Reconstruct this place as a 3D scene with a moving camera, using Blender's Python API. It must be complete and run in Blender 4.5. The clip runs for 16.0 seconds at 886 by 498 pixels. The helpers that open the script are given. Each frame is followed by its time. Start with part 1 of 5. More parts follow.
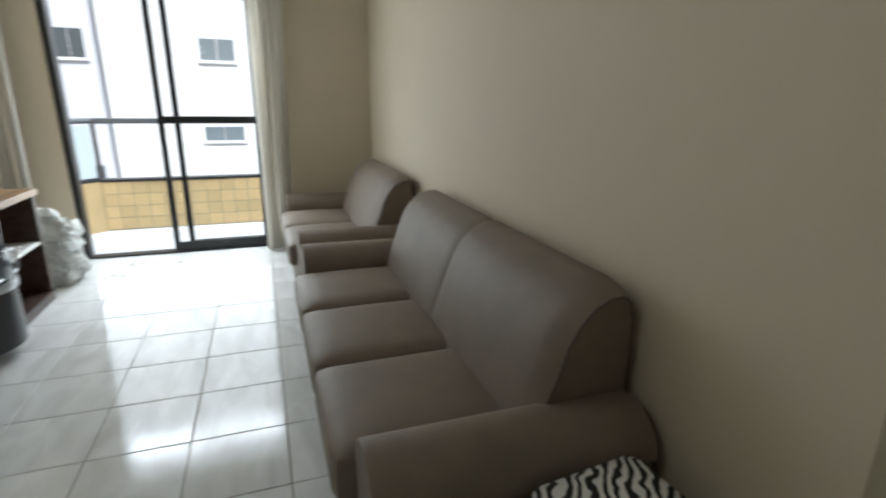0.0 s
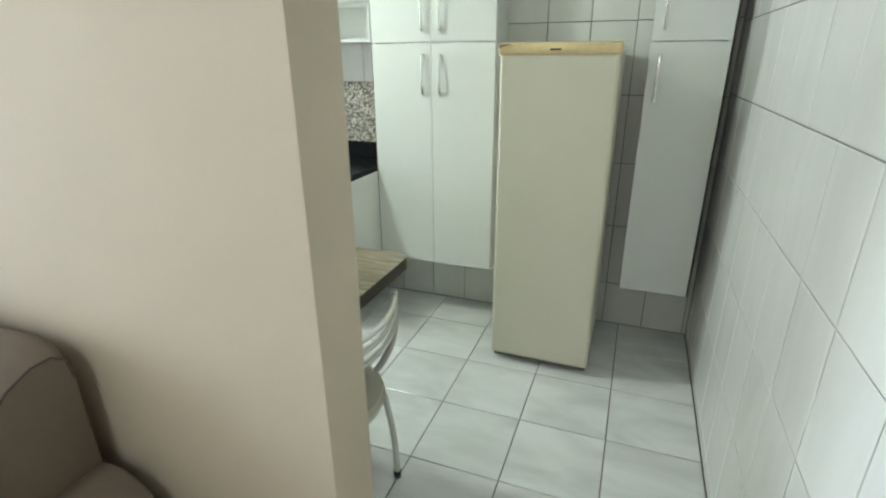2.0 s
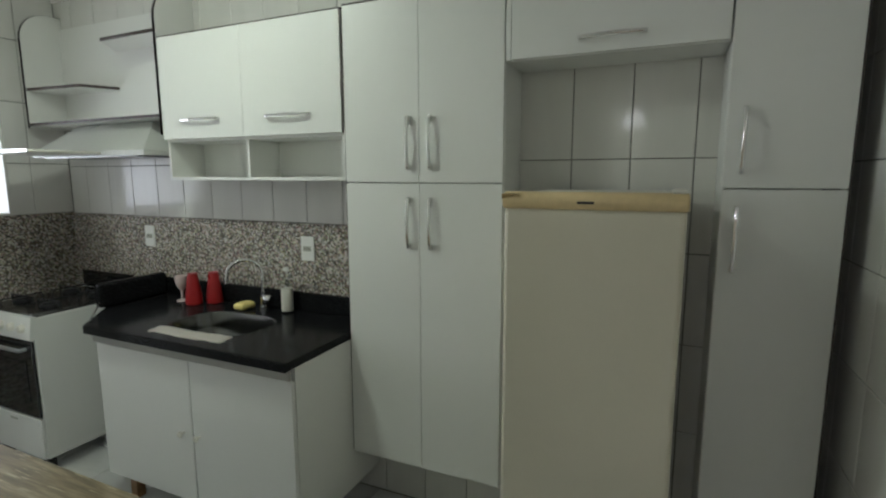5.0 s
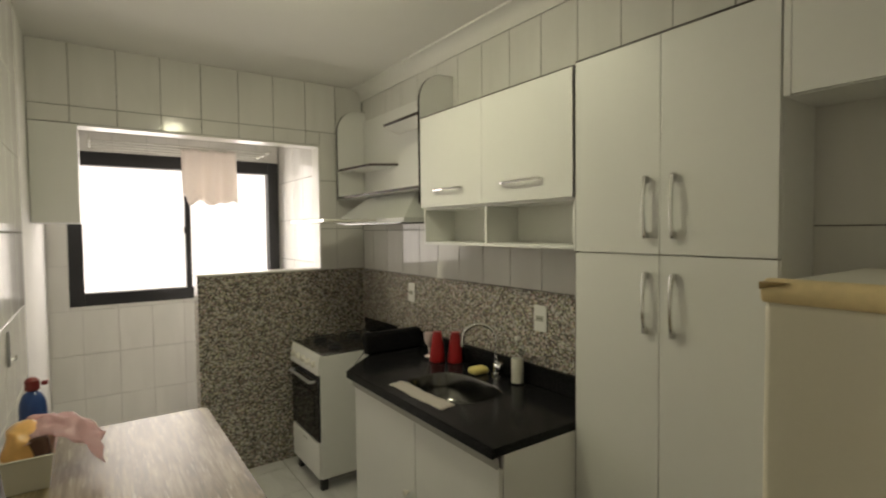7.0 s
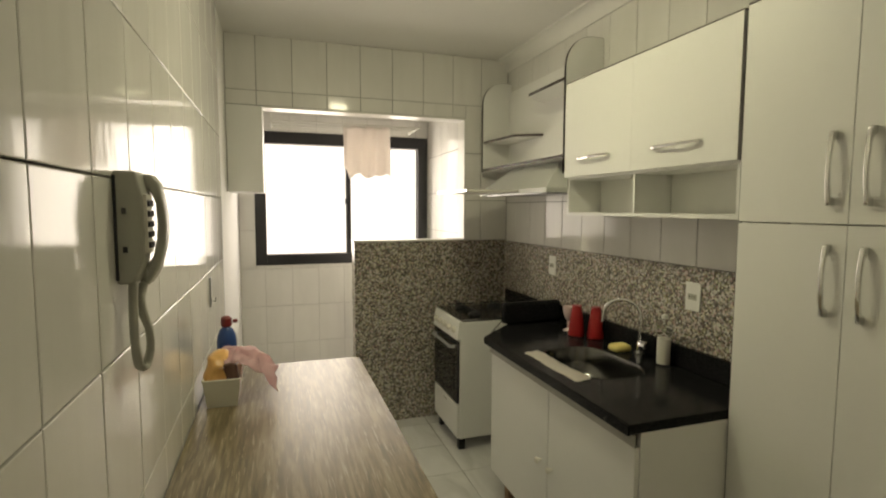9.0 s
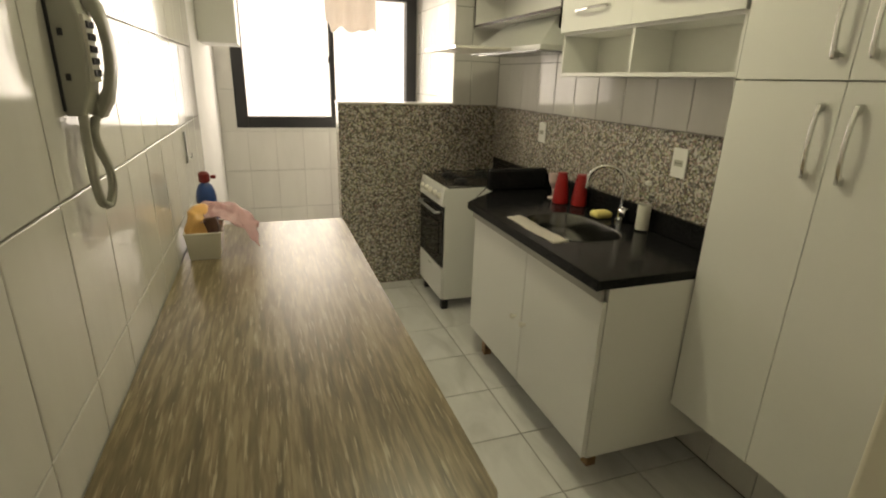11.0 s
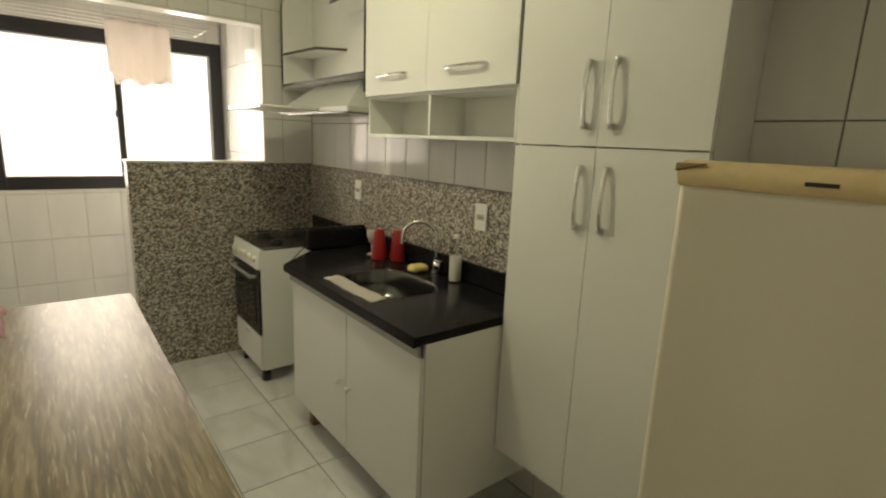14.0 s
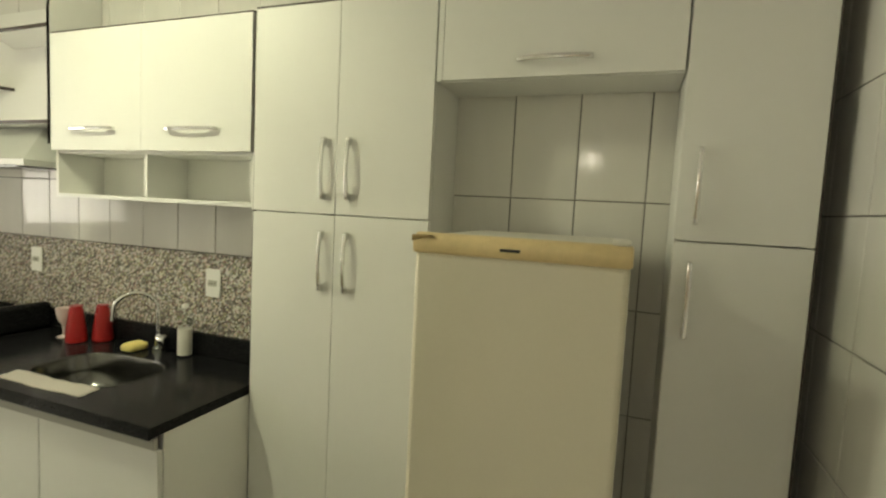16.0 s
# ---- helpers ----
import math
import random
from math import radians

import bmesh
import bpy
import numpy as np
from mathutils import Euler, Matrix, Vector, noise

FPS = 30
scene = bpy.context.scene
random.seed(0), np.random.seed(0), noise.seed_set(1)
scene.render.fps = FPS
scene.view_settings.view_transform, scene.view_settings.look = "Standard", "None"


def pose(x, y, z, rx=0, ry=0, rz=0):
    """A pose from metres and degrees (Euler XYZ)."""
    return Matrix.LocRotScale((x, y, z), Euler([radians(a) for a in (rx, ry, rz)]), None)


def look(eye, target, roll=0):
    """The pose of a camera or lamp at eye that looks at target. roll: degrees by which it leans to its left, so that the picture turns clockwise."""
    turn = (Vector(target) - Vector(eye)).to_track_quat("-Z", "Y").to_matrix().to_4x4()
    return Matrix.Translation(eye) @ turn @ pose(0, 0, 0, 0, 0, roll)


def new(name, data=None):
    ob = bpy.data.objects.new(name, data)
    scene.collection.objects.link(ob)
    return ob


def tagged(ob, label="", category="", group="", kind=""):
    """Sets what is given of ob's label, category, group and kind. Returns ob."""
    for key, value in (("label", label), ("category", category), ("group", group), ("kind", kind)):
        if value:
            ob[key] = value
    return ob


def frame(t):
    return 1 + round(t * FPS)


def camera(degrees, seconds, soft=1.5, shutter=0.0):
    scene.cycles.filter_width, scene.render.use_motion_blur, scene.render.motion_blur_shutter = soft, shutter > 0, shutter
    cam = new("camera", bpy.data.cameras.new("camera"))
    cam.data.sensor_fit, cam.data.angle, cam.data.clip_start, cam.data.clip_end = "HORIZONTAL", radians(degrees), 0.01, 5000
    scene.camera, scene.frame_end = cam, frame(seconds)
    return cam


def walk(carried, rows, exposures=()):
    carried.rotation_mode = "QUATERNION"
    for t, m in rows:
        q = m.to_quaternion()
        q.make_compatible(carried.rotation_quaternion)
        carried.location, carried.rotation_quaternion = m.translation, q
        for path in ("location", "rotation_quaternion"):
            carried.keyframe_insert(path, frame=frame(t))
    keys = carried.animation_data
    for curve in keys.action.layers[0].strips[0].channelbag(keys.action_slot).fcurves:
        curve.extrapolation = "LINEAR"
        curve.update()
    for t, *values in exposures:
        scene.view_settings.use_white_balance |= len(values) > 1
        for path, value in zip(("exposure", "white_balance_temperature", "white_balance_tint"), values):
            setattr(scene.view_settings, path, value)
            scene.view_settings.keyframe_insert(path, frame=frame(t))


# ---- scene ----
cam = camera(82.8, 16.0, soft=2.0, shutter=0.3)
PATH = [
    (0, (1.469, 1.657, 1.416), (2.114, 3.466, 0.859), 0.7),
    (0.5, (1.512, 1.683, 1.415), (2.713, 3.174, 0.838), 1.4),
    (1, (1.606, 1.713, 1.485), (3.163, 2.761, 0.793), 2.0),
    (1.5, (1.697, 1.695, 1.477), (3.391, 2.48, 0.76), 0.3),
    (2, (1.879, 1.664, 1.47), (3.624, 2.331, 0.757), -0.4),
    (2.5, (2.046, 1.67, 1.474), (3.805, 2.298, 0.76), 0.0),
    (3, (2.236, 1.709, 1.468), (4.032, 2.283, 0.802), 0.4),
    (3.5, (2.385, 1.743, 1.497), (4.243, 2.258, 0.964), 1.2),
    (6, (2.829, 1.822, 1.611), (4.451, 2.989, 1.52), -0.3),
    (6.5, (2.922, 1.805, 1.632), (4.302, 3.25, 1.545), -1.1),
    (7, (2.949, 1.776, 1.63), (4.092, 3.415, 1.553), -0.6),
    (7.5, (2.948, 1.755, 1.626), (3.859, 3.533, 1.552), -0.4),
    (8, (2.956, 1.746, 1.624), (3.699, 3.601, 1.557), -0.4),
    (8.5, (2.967, 1.745, 1.61), (3.623, 3.633, 1.539), -0.3),
    (9, (2.97, 1.752, 1.581), (3.598, 3.644, 1.422), 0.2),
    (9.5, (2.984, 1.749, 1.552), (3.602, 3.626, 1.243), 0.5),
    (12, (3.072, 1.758, 1.492), (3.776, 3.479, 0.755), 1.0),
    (12.5, (3.104, 1.77, 1.478), (4.021, 3.397, 0.763), 1.4),
    (13, (3.09, 1.754, 1.509), (4.125, 3.328, 0.838), 1.2),
    (13.5, (3.114, 1.745, 1.526), (4.223, 3.324, 0.997), 1.7),
    (14, (3.112, 1.754, 1.538), (4.327, 3.287, 1.122), 2.4),
    (14.5, (3.058, 1.765, 1.56), (4.492, 3.105, 1.176), 2.1),
    (15, (3.021, 1.791, 1.565), (4.671, 2.873, 1.235), 3.2),
    (15.5, (2.996, 1.783, 1.557), (4.778, 2.651, 1.291), 3.2),
    (16, (2.975, 1.769, 1.582), (4.847, 2.454, 1.421), 2.9),
]
EXPOSURES = [(0.0, -0.22, 5800, 5), (0.5, -0.42, 5550, 5), (1.0, 1.01, 5400, 1), (1.5, 1.42, 5400, 3), (2.5, 1.45, 5400, 7), (3.0, 1.28, 5400, 8.5), (3.5, 0.78, 5430, 9.5),
             (6.0, 0.03, 6080, 11), (6.5, -0.02, 6750, 13), (7.0, -0.14, 7100, 14), (8.0, -0.18, 7500, 13.5), (9.0, -0.02, 7650, 12), (12.5, 0.18, 7750, 13), (13.5, 0.16, 7700, 11.5), (14.5, 0.15, 7700, 9), (15.0, 0.33, 7700, 7.5), (15.5, 0.64, 7400, 6), (16.0, 0.71, 7300, 5)]
walk(cam, [(t, look(eye, target, roll)) for t, eye, target, roll in PATH], EXPOSURES)

# ---- world and lights ----
world = bpy.data.worlds.new("overcast_sky")
scene.world = world
world.use_nodes = True
wn = world.node_tree
sky = wn.nodes.new("ShaderNodeTexSky")
sky.sky_type, sky.sun_disc = "NISHITA", False
sky.sun_elevation, sky.sun_rotation = radians(42), radians(190)
sky.air_density, sky.dust_density = 1.0, 4.0
wn.links.new(sky.outputs[0], wn.nodes["Background"].inputs[0])
wn.nodes["Background"].inputs[1].default_value = 0.15


def lamp(name, kind, m, energy, color, **more):
    data = bpy.data.lights.new(name, kind)
    data.energy, data.color = energy, color
    for key, value in more.items():
        if key == "size":
            data.size = value
        elif key == "size_y":
            data.shape, data.size_y = "RECTANGLE", value
        elif key == "radius":
            data.shadow_soft_size = value
        elif key == "angle":
            data.angle = radians(value)
    ob = new(name, data)
    ob.matrix_world = m
    return ob


lamp("sun", "SUN", look((3, -20, 18), (0, 0, 0)), 5.0, (1.0, 0.97, 0.92), angle=3)
lamp("balcony_daylight", "AREA", look((0.72, 6.835, 1.30), (0.72, 0, 1.0)), 38, (0.96, 0.98, 0.97), size=1.6, size_y=2.2)
lamp("balcony_sky", "AREA", look((0.9, 7.62, 2.75), (0.9, 7.63, 0)), 150, (0.97, 0.98, 1.0), size=3.2, size_y=1.1)
lamp("laundry_daylight", "AREA", look((3.58, 6.24, 1.67), (3.58, 0, 1.5)), 16, (1.0, 0.965, 0.92), size=1.22, size_y=1.1)
lamp("kitchen_lamp_light", "POINT", pose(3.585, 3.64, 2.61), 10.5, (0.93, 0.96, 0.715), radius=0.07)
lamp("kitchen_lamp_downlight", "AREA", pose(3.585, 3.64, 2.585), 6.3, (0.93, 0.96, 0.715), size=0.24)
lamp("living_lamp_light", "POINT", pose(0.6, 2.22, 2.17), 6.8, (1.0, 0.95, 0.86), radius=0.07)

# ---- materials ----
def shader(name):
    m = bpy.data.materials.new(name)
    m.use_nodes = True
    t = m.node_tree
    return m, t, t.nodes["Principled BSDF"]


def rgb(c):
    return (*c, 1.0) if len(c) == 3 else c


def paint(name, color, rough=0.5, metal=0.0, vary=0.06, scale=6.0, grain=60.0, bump=0.0, stretch=(1, 1, 1), random_tint=0.0, coat=0.0, rough_vary=0.08):
    """A surface with broad mottling and fine grain at real size, and a light relief."""
    m, t, b = shader(name)
    n, l = t.nodes, t.links
    co = n.new("ShaderNodeTexCoord")
    geo = n.new("ShaderNodeNewGeometry")
    mp = n.new("ShaderNodeMapping")
    mp.inputs["Scale"].default_value = stretch
    l.new(geo.outputs["Position"], mp.inputs["Vector"])
    broad, fine = n.new("ShaderNodeTexNoise"), n.new("ShaderNodeTexNoise")
    broad.inputs["Scale"].default_value, fine.inputs["Scale"].default_value = scale, grain
    broad.inputs["Detail"].default_value = fine.inputs["Detail"].default_value = 4
    for tex in (broad, fine):
        l.new(mp.outputs[0], tex.inputs["Vector"])
    mix = n.new("ShaderNodeMath")
    mix.operation = "MULTIPLY_ADD"
    mix.inputs[1].default_value = 0.4
    l.new(fine.outputs[0], mix.inputs[0])
    l.new(broad.outputs[0], mix.inputs[2])
    ramp = n.new("ShaderNodeMapRange")
    ramp.inputs["From Min"].default_value, ramp.inputs["From Max"].default_value = 0.4, 1.0
    ramp.inputs["To Min"].default_value, ramp.inputs["To Max"].default_value = 1 - vary, 1 + vary
    l.new(mix.outputs[0], ramp.inputs[0])
    value = ramp.outputs[0]
    if random_tint:
        info = n.new("ShaderNodeObjectInfo")
        r2 = n.new("ShaderNodeMapRange")
        r2.inputs["To Min"].default_value, r2.inputs["To Max"].default_value = 1 - random_tint, 1 + random_tint
        l.new(info.outputs["Random"], r2.inputs[0])
        mul = n.new("ShaderNodeMath")
        mul.operation = "MULTIPLY"
        l.new(value, mul.inputs[0])
        l.new(r2.outputs[0], mul.inputs[1])
        value = mul.outputs[0]
    hsv = n.new("ShaderNodeHueSaturation")
    hsv.inputs["Color"].default_value = rgb(color)
    l.new(value, hsv.inputs["Value"])
    l.new(hsv.outputs[0], b.inputs["Base Color"])
    rr = n.new("ShaderNodeMapRange")
    rr.inputs["To Min"].default_value, rr.inputs["To Max"].default_value = max(0.02, rough - rough_vary), min(1, rough + rough_vary)
    l.new(broad.outputs[0], rr.inputs[0])
    l.new(rr.outputs[0], b.inputs["Roughness"])
    b.inputs["Metallic"].default_value = metal
    b.inputs["Coat Weight"].default_value = coat
    if bump:
        bp = n.new("ShaderNodeBump")
        bp.inputs["Strength"].default_value, bp.inputs["Distance"].default_value = 0.5, bump
        l.new(mix.outputs[0], bp.inputs["Height"])
        l.new(bp.outputs[0], b.inputs["Normal"])
    return m


def ramp_between(t, source, stops):
    r = t.nodes.new("ShaderNodeValToRGB")
    els = r.color_ramp.elements
    while len(els) < len(stops):
        els.new(0.5)
    for e, (p, c) in zip(els, stops):
        e.position, e.color = p, rgb(c)
    t.links.new(source, r.inputs[0])
    return r.outputs[0]


def marbled_tile(name, light, dark, rough, stretch, scale=5.0, gloss=0.42):
    """Glazed tile: pale, with faint drawn-out grey veining, each tile a little different."""
    m, t, b = shader(name)
    n, l = t.nodes, t.links
    geo, info = n.new("ShaderNodeNewGeometry"), n.new("ShaderNodeObjectInfo")
    mp = n.new("ShaderNodeMapping")
    mp.inputs["Scale"].default_value = stretch
    l.new(geo.outputs["Position"], mp.inputs["Vector"])
    shift = n.new("ShaderNodeVectorMath")
    shift.operation = "SCALE"
    comb = n.new("ShaderNodeCombineXYZ")
    l.new(info.outputs["Random"], comb.inputs[0])
    l.new(info.outputs["Random"], comb.inputs[1])
    l.new(comb.outputs[0], shift.inputs[0])
    shift.inputs["Scale"].default_value = 40
    add = n.new("ShaderNodeVectorMath")
    l.new(mp.outputs[0], add.inputs[0])
    l.new(shift.outputs[0], add.inputs[1])
    tex = n.new("ShaderNodeTexNoise")
    tex.inputs["Scale"].default_value, tex.inputs["Detail"].default_value, tex.inputs["Distortion"].default_value = scale, 6, 0.8
    l.new(add.outputs[0], tex.inputs["Vector"])
    col = ramp_between(t, tex.outputs[0], [(0.3, dark), (0.62, light)])
    l.new(col, b.inputs["Base Color"])
    b.inputs["Specular IOR Level"].default_value = gloss
    rr = n.new("ShaderNodeMapRange")
    rr.inputs["To Min"].default_value, rr.inputs["To Max"].default_value = rough * 0.7, rough * 1.4
    l.new(tex.outputs[0], rr.inputs[0])
    l.new(rr.outputs[0], b.inputs["Roughness"])
    wav = n.new("ShaderNodeTexNoise")
    wav.inputs["Scale"].default_value, wav.inputs["Detail"].default_value = 7, 1
    l.new(add.outputs[0], wav.inputs["Vector"])
    bp = n.new("ShaderNodeBump")
    bp.inputs["Strength"].default_value, bp.inputs["Distance"].default_value = 0.12, 0.004
    l.new(wav.outputs[0], bp.inputs["Height"])
    l.new(bp.outputs[0], b.inputs["Normal"])
    return m


def speckled(name, scale, stops, rough, gloss=0.3, relief=0.3):
    """Small chips side by side, dark to pale, each of one tone, with thin dark joints."""
    m, t, b = shader(name)
    n, l = t.nodes, t.links
    geo = n.new("ShaderNodeNewGeometry")
    warp = n.new("ShaderNodeTexNoise")
    warp.inputs["Scale"].default_value = scale * 0.6
    l.new(geo.outputs["Position"], warp.inputs["Vector"])
    mixv = n.new("ShaderNodeVectorMath")
    mixv.operation = "MULTIPLY_ADD"
    l.new(warp.outputs["Color"], mixv.inputs[0])
    mixv.inputs[1].default_value = (0.9 / scale,) * 3
    l.new(geo.outputs["Position"], mixv.inputs[2])
    vor = n.new("ShaderNodeTexVoronoi")
    vor.inputs["Scale"].default_value = scale
    l.new(mixv.outputs[0], vor.inputs["Vector"])
    sep = n.new("ShaderNodeSeparateColor")
    l.new(vor.outputs["Color"], sep.inputs[0])
    col = ramp_between(t, sep.outputs[0], stops)
    tone, hsv = n.new("ShaderNodeMapRange"), n.new("ShaderNodeHueSaturation")
    tone.inputs["To Min"].default_value, tone.inputs["To Max"].default_value = 0.40, 0.58
    l.new(sep.outputs[1], tone.inputs[0])
    l.new(tone.outputs[0], hsv.inputs["Hue"])
    sat = n.new("ShaderNodeMapRange")
    sat.inputs["To Min"].default_value, sat.inputs["To Max"].default_value = 0.2, 1.5
    l.new(sep.outputs[2], sat.inputs[0])
    l.new(sat.outputs[0], hsv.inputs["Saturation"])
    l.new(col, hsv.inputs["Color"])
    l.new(hsv.outputs[0], b.inputs["Base Color"])
    b.inputs["Roughness"].default_value = rough
    b.inputs["Specular IOR Level"].default_value = gloss
    bp = n.new("ShaderNodeBump")
    bp.inputs["Strength"].default_value, bp.inputs["Distance"].default_value = relief, 0.001
    l.new(vor.outputs["Distance"], bp.inputs["Height"])
    l.new(bp.outputs[0], b.inputs["Normal"])
    return m


def streaked_laminate(name):
    """Grey-brown laminate: a quiet streaky ground with sparse thin pale streaks along the table."""
    m, t, b = shader(name)
    n, l = t.nodes, t.links
    geo = n.new("ShaderNodeNewGeometry")
    out = []
    for sc in ((95, 7.5, 20), (26, 2.6, 8), (165, 10.0, 20)):
        mp, tex = n.new("ShaderNodeMapping"), n.new("ShaderNodeTexNoise")
        mp.inputs["Scale"].default_value = sc
        l.new(geo.outputs["Position"], mp.inputs["Vector"])
        tex.inputs["Scale"].default_value, tex.inputs["Detail"].default_value = 1.0, 3
        l.new(mp.outputs[0], tex.inputs["Vector"])
        out.append(tex.outputs[0])
    mix = n.new("ShaderNodeMath")
    mix.operation = "MULTIPLY_ADD"
    mix.inputs[1].default_value = 0.6
    l.new(out[1], mix.inputs[0])
    l.new(out[0], mix.inputs[2])
    ground = ramp_between(t, mix.outputs[0], [(0.58, (0.116, 0.087, 0.047)), (0.79, (0.184, 0.142, 0.080)), (0.96, (0.290, 0.233, 0.142))])
    streak = ramp_between(t, out[2], [(0.59, (0, 0, 0)), (0.69, (1, 1, 1))])
    pale = n.new("ShaderNodeMix")
    pale.data_type = "RGBA"
    l.new(streak, pale.inputs["Factor"])
    l.new(ground, pale.inputs[6])
    pale.inputs[7].default_value = (0.40, 0.335, 0.225, 1)
    l.new(pale.outputs[2], b.inputs["Base Color"])
    b.inputs["Roughness"].default_value = 0.31
    return m


def wood(name, dark, light, rough=0.4, axis="y"):
    m, t, b = shader(name)
    n, l = t.nodes, t.links
    geo, mp, tex = n.new("ShaderNodeNewGeometry"), n.new("ShaderNodeMapping"), n.new("ShaderNodeTexNoise")
    mp.inputs["Scale"].default_value = (30, 2.5, 30) if axis == "y" else (2.5, 30, 30)
    l.new(geo.outputs["Position"], mp.inputs["Vector"])
    l.new(mp.outputs[0], tex.inputs["Vector"])
    tex.inputs["Scale"].default_value, tex.inputs["Detail"].default_value = 1.0, 5
    l.new(ramp_between(t, tex.outputs[0], [(0.35, dark), (0.65, light)]), b.inputs["Base Color"])
    b.inputs["Roughness"].default_value = rough
    return m


def zebra_cloth(name):
    m, t, b = shader(name)
    n, l = t.nodes, t.links
    geo, wave = n.new("ShaderNodeNewGeometry"), n.new("ShaderNodeTexWave")
    mp = n.new("ShaderNodeMapping")
    mp.inputs["Rotation"].default_value = (0, 0, radians(35))
    l.new(geo.outputs["Position"], mp.inputs["Vector"])
    l.new(mp.outputs[0], wave.inputs["Vector"])
    wave.inputs["Scale"].default_value, wave.inputs["Distortion"].default_value = 10.0, 5.5
    wave.inputs["Detail"].default_value, wave.inputs["Detail Scale"].default_value = 1.0, 1.6
    l.new(ramp_between(t, wave.outputs["Fac"], [(0.47, (0.012, 0.011, 0.011)), (0.53, (0.78, 0.76, 0.72))]), b.inputs["Base Color"])
    b.inputs["Roughness"].default_value = 0.75
    return m


def clear_glass(name, color=(1, 1, 1), rough=0.0):
    m, t, b = shader(name)
    b.inputs["Base Color"].default_value = rgb(color)
    b.inputs["Roughness"].default_value = rough
    b.inputs["Transmission Weight"].default_value = 1.0
    b.inputs["IOR"].default_value = 1.05
    return m


def glow(name, color, strength):
    m, t, b = shader(name)
    b.inputs["Emission Color"].default_value = rgb(color)
    b.inputs["Emission Strength"].default_value = strength
    return m


M_WALL = paint("matt_cream_wall_paint", (0.65, 0.568, 0.435), 0.75, vary=0.03, scale=2.5, grain=90, bump=0.0006)
M_LINTEL = paint("white_gloss_wall_paint", (0.74, 0.73, 0.68), 0.35, vary=0.03, scale=3, grain=80, bump=0.0004)
M_PLASTER = paint("white_matt_plaster", (0.82, 0.81, 0.78), 0.8, vary=0.03, scale=3, grain=60, bump=0.0006)
M_CEIL = paint("white_ceiling_paint", (0.80, 0.79, 0.75), 0.8, vary=0.03, scale=2, grain=70, bump=0.0005)
M_GROUT = paint("grey_tile_grout", (0.22, 0.215, 0.195), 0.85, vary=0.2, scale=8, grain=90)
M_PALEGROUT = paint("pale_tile_grout", (0.58, 0.57, 0.54), 0.85, vary=0.15, scale=8, grain=90)
M_FGROUT = paint("brown_grey_floor_grout", (0.22, 0.195, 0.155), 0.85, vary=0.25, scale=6, grain=90)
M_WTILE = marbled_tile("white_glazed_wall_tile", (0.76, 0.75, 0.71), (0.705, 0.695, 0.655), 0.09, (3, 3, 0.7), 2.0, 0.25)
M_FTILE = marbled_tile("pale_glazed_floor_tile", (0.76, 0.76, 0.74), (0.60, 0.60, 0.575), 0.10, (2.2, 0.8, 1), 3.0)
M_MOSAIC = speckled("grey_chip_mosaic", 116, [(0.0, (0.068, 0.058, 0.045)), (0.30, (0.155, 0.135, 0.105)), (0.56, (0.30, 0.265, 0.212)), (0.85, (0.60, 0.55, 0.465))], 0.3)
M_WHITE = paint("white_cabinet_lacquer", (0.78, 0.78, 0.745), 0.44, vary=0.015, scale=2, grain=40, rough_vary=0.015)
# The hood enamel is greyer than the white cabinet lacquer.
M_HOOD = paint("greyish_hood_enamel", (0.50, 0.51, 0.475), 0.3, vary=0.06, scale=5)
M_KICK = paint("grey_brown_plastic", (0.16, 0.13, 0.10), 0.5, vary=0.15, scale=9)
M_APRON = paint("grey_apron_board", (0.40, 0.39, 0.36), 0.5, vary=0.08, scale=6)
M_EDGE = paint("dark_cabinet_edging", (0.05, 0.035, 0.03), 0.5)
M_CHROME = paint("satin_chrome", (0.75, 0.75, 0.74), 0.10, metal=1.0, vary=0.03)
M_STEEL = paint("brushed_steel", (0.24, 0.24, 0.235), 0.24, metal=1.0, vary=0.05)
M_STONE = speckled("black_granite", 260, [(0.0, (0.006, 0.006, 0.007)), (0.8, (0.014, 0.014, 0.016)), (1.0, (0.028, 0.027, 0.027))], 0.16, 0.10, 0.04)
M_FRIDGE = paint("aged_cream_fridge_enamel", (0.67, 0.628, 0.505), 0.38, vary=0.03, scale=2, grain=120, bump=0.0003)
M_YELLOWED = paint("yellowed_plastic_trim", (0.68, 0.535, 0.29), 0.3, vary=0.16, scale=5)
# Dark brown that stands for shade in the fridge trim's grip recess.
M_GRIPSHADE = paint("grip_shade_brown", (0.30, 0.20, 0.08), 0.4, vary=0.2, scale=12)
M_BLACK = paint("black_aluminium", (0.018, 0.018, 0.02), 0.4, vary=0.1)
M_BLACKPLASTIC = paint("black_plastic", (0.02, 0.02, 0.022), 0.35)
M_GREYMETAL = paint("grey_handrail_metal", (0.12, 0.125, 0.13), 0.45, metal=0.4)
M_LEATHER = paint("taupe_leatherette", (0.205, 0.164, 0.124), 0.56, vary=0.13, scale=7, grain=170, bump=0.0026)
M_LEATHER.node_tree.nodes["Principled BSDF"].inputs["Specular IOR Level"].default_value = 0.38
M_BOWL = paint("dull_steel", (0.15, 0.15, 0.145), 0.2, metal=1.0, vary=0.06)
M_SEAM = paint("leatherette_piping", (0.075, 0.062, 0.05), 0.6)
M_ZEBRA = zebra_cloth("zebra_print_cloth")
M_TABLE = streaked_laminate("streaked_grey_brown_laminate")
M_DARKWOOD = paint("dark_table_edging", (0.03, 0.024, 0.02), 0.4)
